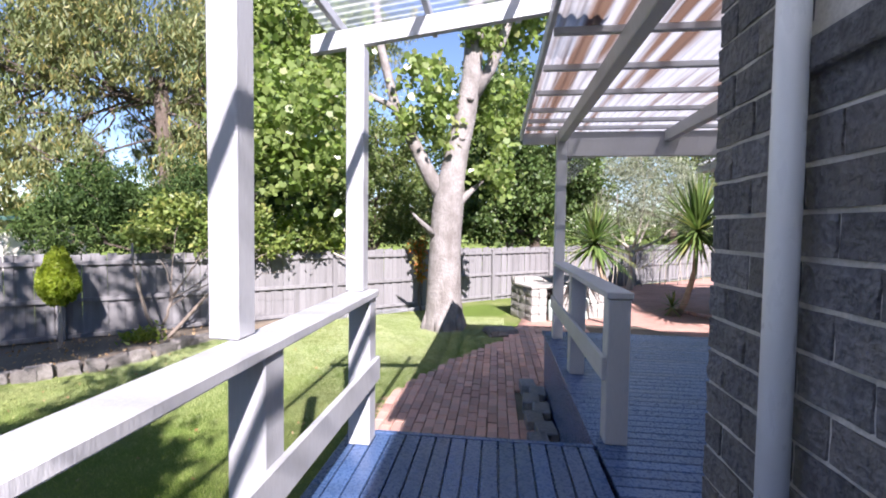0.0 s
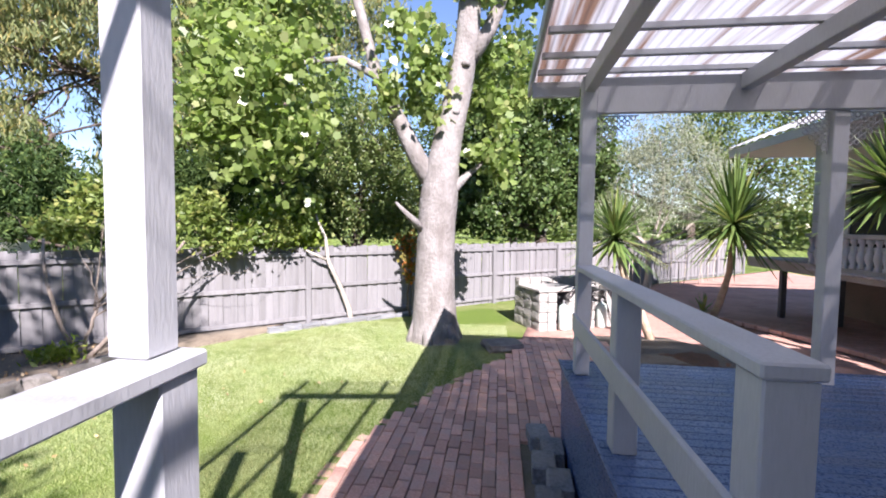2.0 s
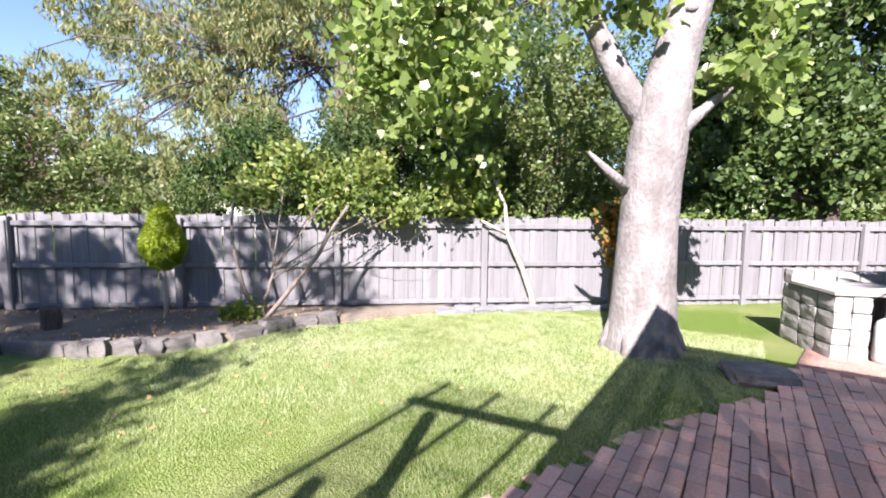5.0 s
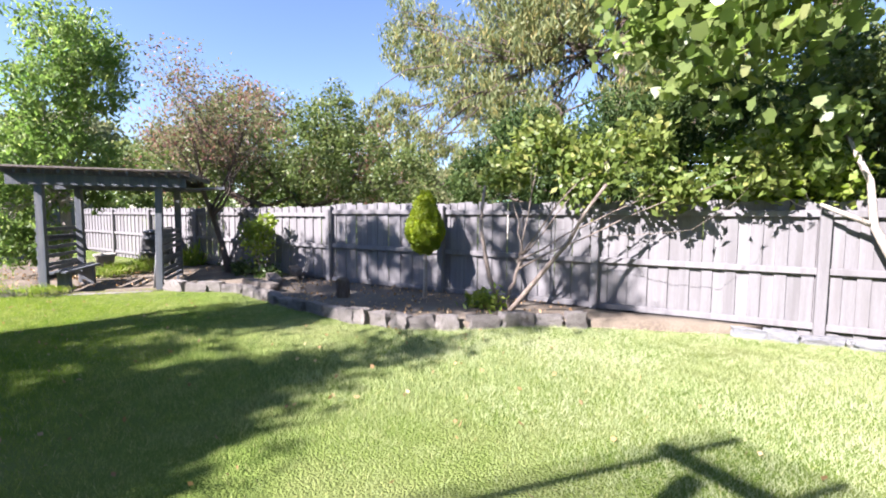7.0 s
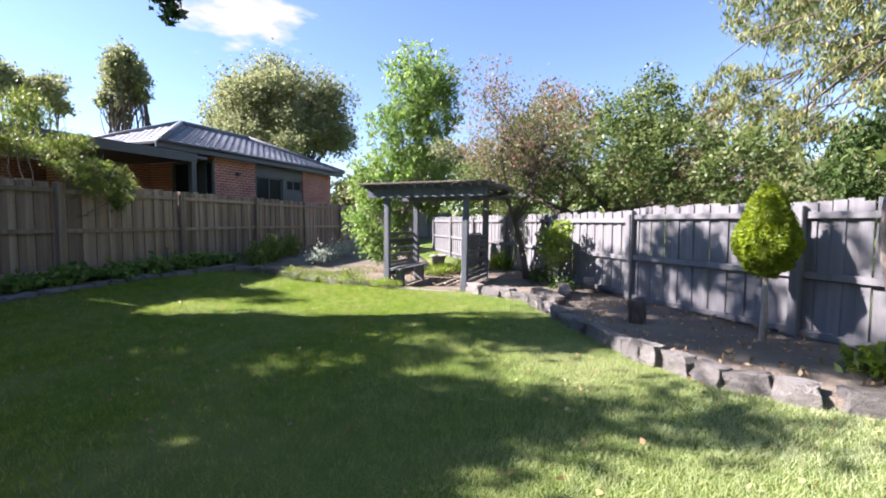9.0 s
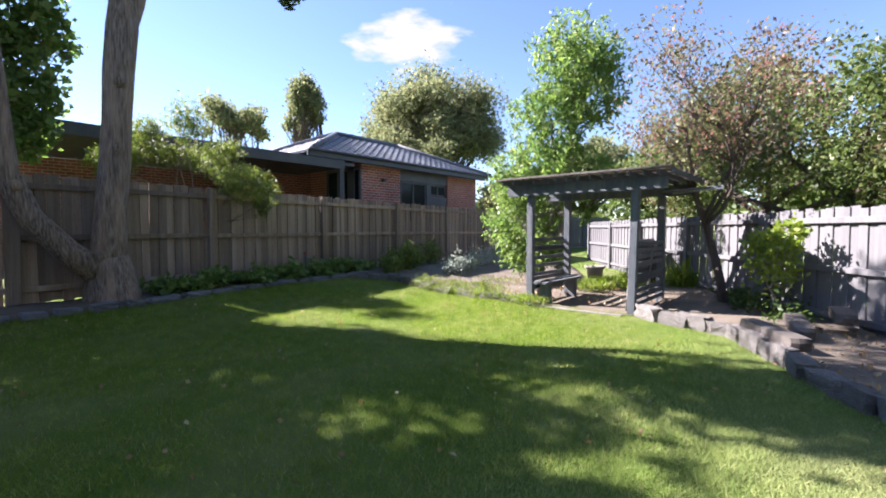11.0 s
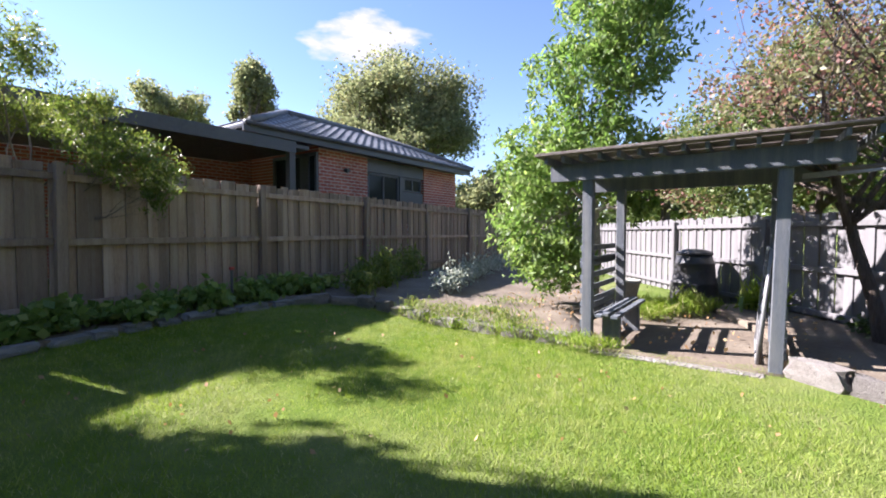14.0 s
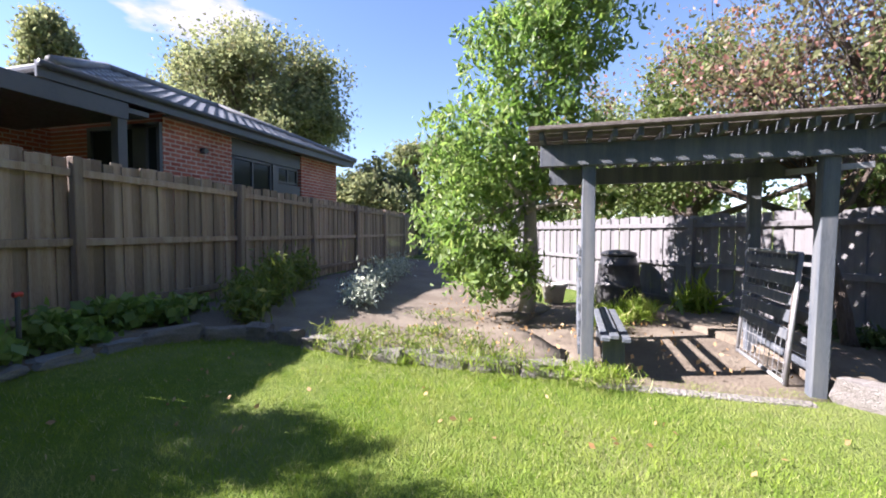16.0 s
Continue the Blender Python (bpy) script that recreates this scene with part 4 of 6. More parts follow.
tagged(part("paving_stump", lumpy_block("paving_stump", 0.62, 0.5, 0.14, BARK, 31, 0.12), BARK, at=pose(0.12, 9.35, 0.08, 0, 0, 20)), "weathered flat root stump at the lawn edge", "stump")


def barbecue(at):
    q = thing("brick_barbecue", "old pale grey block barbecue with slab top and open bays", "barbecue", at=at)
    blk = [lumpy_block("block", 1, 1, 1, CONCRETE_BLOCK, 60 + k, 0.05) for k in range(4)]

    def wall(x0, y0, x1, y1, rows, thick=0.2, first=0):
        ln = math.hypot(x1 - x0, y1 - y0)
        a = math.degrees(math.atan2(y1 - y0, x1 - x0))
        n = max(1, round(ln / 0.3))
        for r in range(first, rows):
            for i in range(n):
                t = (i + 0.5) / n
                part("block", blk[(i + r * 2) % 4], CONCRETE_BLOCK, q, at=pose(x0 + (x1 - x0) * t, y0 + (y1 - y0) * t, 0.1 + r * 0.205, rng.normal(), rng.normal(), a + rng.normal()) @ Matrix.Diagonal((ln / n * 0.97, thick, 0.2, 1)))
    wall(0.1, 0.0, 0.1, 0.98, 4)
    wall(0.0, 0.98, 2.3, 0.98, 5)
    wall(0.2, 0.1, 0.42, 0.1, 4)
    wall(0.70, 0.1, 1.02, 0.1, 4)
    wall(1.02, 0.1, 1.36, 0.1, 3)
    wall(1.62, 0.1, 2.2, 0.1, 4)
    wall(2.2, 0.2, 2.2, 0.88, 4)
    part("slab", Build().chamfer(-0.02, -0.02, 0.825, 1.0, 0.86, 0.88, 0.01), CONCRETE_BLOCK, q, "flat grey stone slab")
    part("hotplate", Build().chamfer(1.02, 0.0, 0.80, 1.62, 0.86, 0.82, 0.004), BLACK_PLASTIC, q, "rusted black steel plate")
    grate = Build()
    for i in range(9):
        grate.tube([(1.04 + i * 0.07, 0.0, 0.68), (1.04 + i * 0.07, 0.86, 0.68)], 0.007, 5)
    part("grate", grate, BLACK_PLASTIC, q)
    return q


BBQ = pose(0.86, 10.70, 0.0, 0, 0, 26)
barbecue(BBQ)
for x in (0.56, 1.49):
    g = thing("gas_bottle", "pale green gas bottle standing in the barbecue opening", "gas bottle", "gas bottles", at=BBQ @ pose(x, -0.02, 0.03))
    part("body", Build().lathe([(0.09, 0.0), (0.11, 0.03), (0.11, 0.42), (0.09, 0.50), (0.03, 0.54)], 18), surface("gas_paint", (0.38, 0.47, 0.42), (0.45, 0.53, 0.48), (0.3, 0.33, 0.3), rough=0.5, bump=0.05), g, smooth=True)
    part("valve", Build().tube([(0, 0, 0.53), (0, 0, 0.62)], 0.02, 8), STEEL, g)
bed("mulch_bed", [(1.5, 8.7), (1.7, 10.4), (3.2, 10.5), (4.2, 9.6), (4.1, 8.6)], 0.06, "brown bark mulch bed behind the deck", SOIL, "garden bed", 0.03)


# ---- house beyond the west fence ----
def neighbour_house():
    h = thing("neighbour_house", "single-storey red brick house with a dark tiled roof behind the fence", "house")
    y0, x0, x1 = -6.85, -12.45, -18.75
    for q in ((x1, y0 - 8, 0, -16.82, y0, 3.55), (-14.18, y0 - 8, 0, x0, y0, 3.55), (-16.82, y0 - 8, 0, -14.18, y0 - 0.25, 3.55), (-16.82, y0 - 0.248, 0, -14.18, y0 - 0.002, 1.6)):
        part("wall", Build().box(*q), RED_BRICK, h, "red brick wall")
    part("wall", Build().box(x0 + 0.012, y0 - 3.2, 0, x0 + 2.9, y0 - 2.9, 3.4), RED_BRICK, h, "red brick wall in shade")
    part("fascia", Build().chamfer(x1 - 0.4, y0 + 0.35, 3.42, -10.2, y0 + 0.40, 3.64, 0.005), CHARCOAL, h, "charcoal gutter and fascia")
    part("soffit", Build().box(x1 - 0.4, y0 + 0.01, 3.46, x0 + 0.02, y0 + 0.35, 3.49), CHARCOAL, h)
    gut = Build().tube([(x1 - 0.45, y0 + 0.44, 3.62), (-10.2, y0 + 0.44, 3.60)], 0.05, 8)
    part("gutter", gut, CHARCOAL, h, smooth=True)
    # windows
    for a, b, z0, z1 in ((-15.62, -14.25, 1.62, 3.06), (-16.75, -15.85, 2.62, 3.06)):
        w = part("window", Build().chamfer(a, y0 - 0.14, z0, a + 0.06, y0 - 0.06, z1, 0.004).chamfer(b - 0.06, y0 - 0.14, z0, b, y0 - 0.06, z1, 0.004).chamfer(a, y0 - 0.14, z1 - 0.06, b, y0 - 0.06, z1, 0.004).chamfer(a, y0 - 0.14, z0, b, y0 - 0.06, z0 + 0.06, 0.004).box((a + b) / 2 - 0.025, y0 - 0.13, z0, (a + b) / 2 + 0.025, y0 - 0.07, z1), CHARCOAL, h, "dark framed window")
        part("pane", Build().box(a + 0.05, y0 - 0.11, z0 + 0.05, b - 0.05, y0 - 0.10, z1 - 0.05), GLASS, w)
    part("lintel", Build().box(-16.8, y0 - 0.12, 3.07, -14.2, y0 - 0.02, 3.44), CHARCOAL, h, "grey panel above the windows")
    part("panel", Build().box(-15.84, y0 - 0.12, 1.62, -15.63, y0 - 0.03, 3.06).box(-16.8, y0 - 0.12, 1.62, -15.84, y0 - 0.03, 2.6), CHARCOAL, h)
    part("light", Build().tube([(-13.35, y0, 3.0), (-13.35, y0 + 0.12, 2.98)], 0.06, 10), CHARCOAL, h, "round charcoal wall light")
    # glazed return and alfresco roof
    part("alfresco_post", Build().chamfer(-11.62, y0 + 0.02, 0, -11.46, y0 + 0.18, 3.36, 0.005), CHARCOAL, h)
    xd = x0 + 0.004
    part("sliding_door", Build().box(xd, y0 - 1.74, 0.1, xd + 0.02, y0 - 0.64, 3.3).box(xd, y0 - 0.34, 0.1, xd + 0.02, y0 - 0.06, 3.3), GLASS, h, "dark sliding glass doors")
    part("door_frame", Build().chamfer(xd, y0 - 1.82, 0, xd + 0.07, y0 - 1.72, 3.36, 0.004).chamfer(xd, y0 - 0.66, 0, xd + 0.07, y0 - 0.32, 3.36, 0.004).chamfer(xd, y0 - 0.08, 0, xd + 0.07, y0 - 0.002, 3.36, 0.004).chamfer(xd, y0 - 1.72, 3.28, xd + 0.07, y0 - 0.08, 3.36, 0.004), CHARCOAL, h)
    part("alfresco_roof", Build().box(-11.9, y0 - 4.5, 3.28, -3.4, y0 + 0.32, 3.36), CHARCOAL, h, "flat charcoal alfresco roof")
    part("alfresco_fascia", Build().chamfer(-11.5, y0 + 0.325, 3.15, -3.4, y0 + 0.37, 3.41, 0.005), CHARCOAL, h)
    # rear wall, widened beyond what is known to block sun under the alfresco roof
    part("back_wall", Build().box(-12.4, y0 - 4.6, 0, -3.4, y0 - 4.4, 3.27), RED_BRICK, h)
    # hipped roof with courses of tiles on the two faces in view
    ey, ez = y0 + 0.45, 3.60
    ridge_y, ridge_z = y0 - 2.35, 4.82
    xa, xb = -10.35, x1 - 0.5
    rxa, rxb = -13.2, -16.3

    def courses(e0, e1, r0, r1, rows, cols):
        b = Build()
        e0, e1, r0, r1 = (Vector(p) for p in (e0, e1, r0, r1))
        long = (e1 - e0).normalized()
        for r in range(rows):
            for t, lift in ((r / rows, 0.034), ((r + 0.97) / rows, 0.0)):
                p0, p1 = e0.lerp(r0, t), e1.lerp(r1, t)
                for c in range(cols + 1):
                    p = p0.lerp(p1, c / cols)
                    b.v.append((p.x, p.y, p.z + lift + 0.022 * math.sin(2 * math.pi * long.dot(p) / 0.30)))
        w = cols + 1
        b.f = [(j * w + i, j * w + i + 1, (j + 1) * w + i + 1, (j + 1) * w + i) for j in range(2 * rows - 1) for i in range(cols)]
        return b
    back = ey - 2 * (ey - ridge_y)
    part("roof", courses((xa, ey, ez), (xb, ey, ez), (rxa, ridge_y, ridge_z), (rxb, ridge_y, ridge_z), 10, 220), ROOF_TILE, h, "dark grey ribbed concrete roof tiles")
    part("roof", courses((xa, back, ez), (xa, ey, ez), (rxa, ridge_y, ridge_z), (rxa, ridge_y, ridge_z), 10, 150), ROOF_TILE, h, "dark grey ribbed concrete roof tiles")
    hip = Build()
    hip.v = [(xb, ey, ez), (rxb, ridge_y, ridge_z), (xb, back, ez), (xa, back, ez), (rxa, ridge_y, ridge_z)]
    hip.f = [(0, 1, 2), (2, 1, 4, 3)]
    part("roof_end", hip, ROOF_TILE, h)
    caps = Build()
    for p, q in (((xa, ey, ez), (rxa, ridge_y, ridge_z)), ((xb, ey, ez), (rxb, ridge_y, ridge_z)), ((rxa, ridge_y, ridge_z), (rxb, ridge_y, ridge_z)), ((xa, back, ez), (rxa, ridge_y, ridge_z))):
        caps.tube([Vector(p) + Vector((0, 0, 0.06)), Vector(q) + Vector((0, 0, 0.06))], 0.085, 8)
    part("ridge_cap", caps, ROOF_TILE, h, smooth=True)
    part("hip_gutter", Build().tube([(xa, ey, ez), (xa, back, ez)], 0.06, 8), CHARCOAL, h)
    return h


neighbour_house()


# ---- wing with a balustraded verandah to the east ----
def east_house():
    h = thing("verandah_house", "cream house wing with a white balustraded verandah on posts", "house")
    part("floor", Build().chamfer(6.5, 7.0, 1.20, 9.0, 14.2, 1.44, 0.01), surface("verandah_edge", (0.30, 0.29, 0.28), (0.40, 0.39, 0.37), (0.22, 0.2, 0.18), rough=0.85), h, "weathered grey verandah slab")
    part("wall", Build().box(8.2, 6.6, 1.26, 8.4, 10.4, 2.0).box(8.2, 6.6, 3.3, 8.4, 14.0, 4.1).box(8.2, 13.3, 1.26, 8.4, 14.0, 3.3).box(8.2, 10.4, 1.26, 8.4, 13.3, 1.7).box(8.4, 13.8, 1.26, 14, 14.0, 4.1), CREAM, h, "pale cream rendered wall")
    part("base_wall", Build().box(8.6, 6.6, -0.1, 14, 14.0, 1.20), surface("under_brick", (0.20, 0.15, 0.12), (0.27, 0.21, 0.17), (0.14, 0.11, 0.09), rough=0.9), h)
    w = part("window", Build().box(8.15, 10.4, 1.7, 8.23, 10.5, 3.3).box(8.15, 11.8, 1.7, 8.23, 11.9, 3.3).box(8.15, 13.2, 1.7, 8.23, 13.3, 3.3).box(8.15, 10.4, 3.2, 8.23, 13.3, 3.3).box(8.15, 10.4, 1.7, 8.23, 13.3, 1.78).box(8.15, 6.6, 2.0, 8.23, 10.4, 2.06).box(8.15, 8.3, 2.0, 8.23, 8.4, 3.3), WHITE, h, "white window frames")
    part("pane", Build().box(8.185, 6.6, 1.78, 8.195, 13.3, 3.3), GLASS, w)
    shut = Build()
    for i in range(11):
        shut.box(8.05, 7.0, 2.55 + i * 0.066, 8.17, 10.2, 2.57 + i * 0.066)
    part("awning", shut, WHITE, h, "white slatted awning")
    for y in (11.85,):
        part("post", Build().chamfer(6.58, y - 0.11, 1.44, 6.76, y + 0.11, 4.05, 0.006), WHITE, h)
    part("fascia", Build().chamfer(6.1, 6.4, 4.05, 6.16, 14.6, 4.25, 0.006).box(6.16, 14.54, 4.05, 12, 14.6, 4.25), WHITE, h)
    part("soffit", Build().box(6.16, 6.4, 4.06, 9, 14.54, 4.08), WHITE, h)
    r = Build()
    n = 46
    for i in range(n + 1):
        y = 6.4 + 8.25 * i / n
        z = 0.035 if i % 2 else 0.0
        r.v += [(6.05, y, 4.26 + z), (10.2, min(y, 11.0), 6.2 + z)]
    r.f = [(2 * i, 2 * i + 2, 2 * i + 3, 2 * i + 1) for i in range(n)]
    part("roof", r, GREY_TILE, h, "pale grey tiled roof")
    part("top_rail", Build().chamfer(6.48, 8.2, 2.0, 6.62, 12.0, 2.08, 0.01), surface("rail_concrete", (0.34, 0.34, 0.34), (0.42, 0.42, 0.41), (0.25, 0.25, 0.24), rough=0.8), h, "grey balustrade rail")
    bal = Build().lathe([(0.06, 0), (0.06, 0.05), (0.035, 0.08), (0.075, 0.20), (0.07, 0.27), (0.03, 0.40), (0.04, 0.47), (0.06, 0.5), (0.06, 0.56)], 12).mesh("baluster", WHITE, True)
    for i in range(20):
        part("baluster", bal, WHITE, h, at=pose(6.55, 8.35 + i * 0.185, 1.44))
    scal = Build()
    for i in range(19):
        y = 8.4 + i * 0.185
        scal.lathe([(0.02, 0.0), (0.085, 0.03), (0.085, 0.05), (0.02, 0.06)], 10, (6.47, y, 1.30))
    part("scallop_trim", scal, WHITE, h, "white scalloped edge")
    for y in (8.3, 10.0, 11.6, 13.2):
        part("stump", Build().chamfer(6.75, y - 0.06, -0.05, 6.87, y + 0.06, 1.20, 0.006), CHARCOAL, h)
    part("rear_post", Build().chamfer(7.3, 12.3, -0.05, 7.55, 12.55, 1.20, 0.006), CHARCOAL, h)
    return h


east_house()
ac = thing("air_conditioner", "cream outdoor air conditioner unit under the verandah", "air conditioner", at=pose(7.45, 10.2, 0.06))
part("case", Build().chamfer(-0.15, -0.4, 0.05, 0.15, 0.4, 0.62, 0.015), CREAM, ac)
grill = Build()
for k in range(5):
    r = 0.05 + 0.045 * k
    grill.tube([(-0.158, -0.1 + r * math.cos(a), 0.33 + r * math.sin(a)) for a in [j * math.pi / 10 for j in range(21)]], 0.004, 4, False)
part("grille", grill, CHARCOAL, ac)
part("fan_hole", Build().tube([(-0.151, -0.1, 0.33), (-0.154, -0.1, 0.33)], 0.235, 24), BLACK_PLASTIC, ac)
for y in (-0.3, 0.3):
    part("foot", Build().box(-0.17, y - 0.03, -0.07, 0.17, y + 0.03, 0.05), BLACK_PLASTIC, ac)
kerb = [(4.9, 12.9), (5.8, 10.9), (6.3, 9.0)]
for (x0, y0), (x1, y1) in zip(kerb, kerb[1:]):
    for i in range(8):
        t = (i + 0.5) / 8
        tagged(part("kerb_brick", pavers[i % 4], PAVER, at=pose(x0 + (x1 - x0) * t, y0 + (y1 - y0) * t, 0.05, 0, 0, math.degrees(math.atan2(y1 - y0, x1 - x0)) - 90) @ Matrix.Diagonal((1.2, 1.05, 1.6, 1))), "red brick in a low garden kerb", "brick", "kerb bricks")

# ---- plane tree on the lawn ----
plane = thing("plane_tree", "large pale-barked plane tree with lopped trunk and fresh leaves", "tree", at=pose(-1.15, 9.85, 0))
tw = Build()
tw.tube([(0, 0, -0.15), (0, 0, 0.05), (0.0, 0, 0.35), (-0.01, 0, 0.9), (0.0, 0, 1.6), (0.02, 0, 2.2), (0.05, 0, 2.6), (0.09, 0.01, 3.0), (0.15, 0.03, 3.45), (0.24, 0.05, 3.95), (0.40, 0.1, 4.7), (0.54, 0.1, 5.6), (0.60, 0.1, 7.0), (0.66, 0.1, 8.6)], [0.54, 0.48, 0.43, 0.385, 0.36, 0.35, 0.355, 0.33, 0.285, 0.26, 0.24, 0.22, 0.19, 0.10], 20)
for k in range(6):
    a = 2 * math.pi * k / 6 + 0.4
    tw.tube([(0.28 * math.cos(a), 0.28 * math.sin(a), 0.5), (0.38 * math.cos(a), 0.38 * math.sin(a), 0.15), (0.5 * math.cos(a), 0.5 * math.sin(a), -0.08)], [0.10, 0.13, 0.09], 8)
tw.tube([(0.05, 0, 2.75), (-0.35, -0.05, 3.4), (-0.75, -0.1, 4.2), (-1.15, -0.1, 5.0), (-1.45, -0.2, 6.2), (-1.6, -0.2, 7.6)], [0.20, 0.17, 0.14, 0.11, 0.09, 0.07], 10)
tw.tube([(-1.05, -0.1, 4.85), (-1.7, -0.3, 5.15), (-2.5, -0.4, 5.05), (-3.3, -0.4, 4.8)], [0.08, 0.06, 0.045, 0.02], 7)
tw.tube([(0.1, 0, 2.6), (0.38, 0.0, 2.9), (0.58, 0.1, 3.1), (0.85, 0.2, 3.35)], [0.14, 0.10, 0.06, 0.03], 9)
tw.tube([(0.52, 0.1, 5.1), (0.95, 0.2, 5.8), (1.35, 0.3, 6.9), (1.6, 0.3, 8.2)], [0.16, 0.13, 0.10, 0.05], 10)
tw.tube([(-0.22, -0.2, 2.1), (-0.42, -0.45, 2.32), (-0.62, -0.62, 2.55)], [0.085, 0.055, 0.02], 8)
for x, y, z in ((0.36, -0.14, 4.2), (0.53, -0.12, 5.05)):
    tw.lathe([(0.02, -0.06), (0.07, -0.04), (0.085, 0.0), (0.06, 0.04), (0.02, 0.05)], 9, (x, y, z))
trunk = part("trunk", tw, BARK, plane, "pale smooth flaking bark", True)
pts = clump_points([(-1.5, 9.55, 4.9, 0.68, 0.55, 1.0), (-0.1, 10.9, 5.2, 0.75, 0.6, 0.9), (-0.15, 10.0, 3.7, 0.42, 0.5, 0.6), (-4.4, 9.3, 4.3, 1.35, 1.2, 1.25), (-4.7, 9.7, 5.5, 0.95, 0.9, 0.75), (-5.0, 9.3, 4.2, 0.7, 0.7, 0.6), (-0.4, 9.7, 6.3, 0.5, 0.5, 0.4), (0.3, 10.6, 7.5, 1.0, 1.2, 1.0), (-4.5, 10.0, 6.9, 1.5, 1.3, 0.9)], 12500, 46, 0.22, 0.5) - np.array((-1.15, 9.85, 0))
part("crown", leaf_mesh("crown", pts, 0.155, PLANE_LEAF, 0.35, 1.0, outline=MAPLE), PLANE_LEAF, plane, "bright green broad leaves")

# ---- trees and shrubs beyond and along the north fence ----
tree("pepper_tree", "tall weeping peppercorn tree with feathery yellow-green foliage", "tree", (-11.9, 14.1, 0), 0.36, (-11.5, 14.0, 7.2),
     [(-17.5, 11.8, 7.2, 2.6, 2.2, 2.2), (-15.0, 13.0, 9.6, 3.0, 2.6, 2.2), (-12.0, 13.8, 9.2, 3.0, 2.6, 2.4), (-19.3, 10.2, 4.4, 2.0, 1.6, 1.5), (-14.8, 12.4, 5.2, 2.2, 1.8, 2.0), (-13.0, 11.8, 3.8, 1.6, 1.3, 1.5), (-12.2, 16.2, 4.6, 2.0, 1.5, 1.8), (-9.6, 15.4, 5.2, 1.6, 1.4, 1.6), (-12.8, 12.8, 6.9, 1.7, 1.4, 1.2), (-14.2, 12.2, 7.6, 1.6, 1.3, 1.2), (-9.5, 14.8, 7.4, 2.4, 2.2, 2.4), (-17.0, 12.0, 3.2, 2.4, 1.4, 1.3), (-9.0, 13.0, 4.0, 2.0, 1.4, 1.6), (-19.6, 10.0, 8.8, 1.9, 1.7, 1.8), (-20.9, 9.2, 6.0, 1.6, 1.4, 1.5)],
     70000, 0.25, WILLOW_LEAF, DARK_BARK, 120, 0.095, 0.5, 0.2, 0.65, twigs=9, hollow=0.3, limb_r=0.13)
tree("pepper_tree", "tall weeping peppercorn tree with dark trunk behind the fence", "tree", (-7.7, 17.2, 0), 0.34, (-7.5, 17.0, 8.6),
     [(-10.5, 17.0, 9.4, 3.0, 2.4, 2.6), (-7.0, 17.2, 8.6, 2.6, 2.2, 2.8), (-12.6, 16.6, 6.8, 2.4, 2.0, 2.0), (-5.6, 18.0, 10.5, 2.6, 2.2, 2.2)],
     27000, 0.25, WILLOW_LEAF, DARK_BARK, 100, 0.095, 0.5, 0.2, 0.65, twigs=9, hollow=0.3, limb_r=0.13)
tree("dark_shrub", "dense dark green shrub rising above the fence", "shrub", (-7.2, 10.9, 0), 0.12, (-7.2, 10.9, 1.4), [(-7.4, 10.6, 2.7, 1.3, 0.9, 1.2), (-8.4, 9.6, 2.3, 1.2, 0.8, 0.9), (-9.4, 8.5, 2.1, 0.9, 0.6, 0.7), (-8.9, 9.4, 3.0, 1.0, 0.8, 0.8), (-6.5, 11.3, 3.2, 0.9, 0.8, 0.8)], 26000, 0.12, FERN_LEAF, DARK_BARK, 100, 0.13, 0.4, 0.3, 0.2, twigs=4)
tree("hedge_tree", "dense olive-green evergreen tree behind the fence", "tree", (-3.9, 13.4, 0), 0.2, (-3.9, 13.4, 1.5), [(-3.6, 13.0, 3.2, 1.5, 1.2, 1.5), (-4.8, 12.4, 2.8, 1.1, 0.9, 1.2), (-2.6, 13.9, 2.9, 1.1, 1.0, 1.4), (-3.4, 13.4, 4.7, 1.1, 1.0, 0.9)], 26000, 0.095, HEDGE_LEAF, DARK_BARK, 130, 0.11, twigs=4)
tree("dark_tree", "deep green leafy tree in shade behind the fence", "tree", (1.4, 17.6, 0), 0.3, (1.4, 17.6, 2.5), [(0.7, 16.6, 3.6, 1.7, 1.3, 2.0), (2.4, 17.2, 4.4, 1.6, 1.4, 2.0), (0.2, 17.0, 6.6, 1.8, 1.6, 1.8), (2.2, 17.6, 6.8, 1.5, 1.4, 1.4), (-0.8, 15.8, 2.8, 1.0, 0.9, 1.2), (-0.6, 16.6, 5.0, 1.5, 1.2, 1.6)], 30000, 0.16, DARK_LEAF, DARK_BARK, 90, 0.14, 0.4, 0.75, twigs=4)
tree("backdrop_tree", "dense dark green tree mass behind the fence", "tree", (-7.5, 15.6, 0), 0.25, (-7.5, 15.6, 2.0), [(-6.6, 14.4, 3.4, 1.9, 1.3, 2.0), (-8.6, 13.6, 3.0, 1.6, 1.2, 1.7), (-5.6, 15.2, 5.2, 1.9, 1.5, 1.8), (-2.0, 16.8, 4.2, 2.2, 1.2, 2.4), (-11.4, 11.4, 2.6, 1.8, 1.0, 1.3)], 28000, 0.13, DARK_LEAF, DARK_BARK, 80, 0.15, twigs=3)
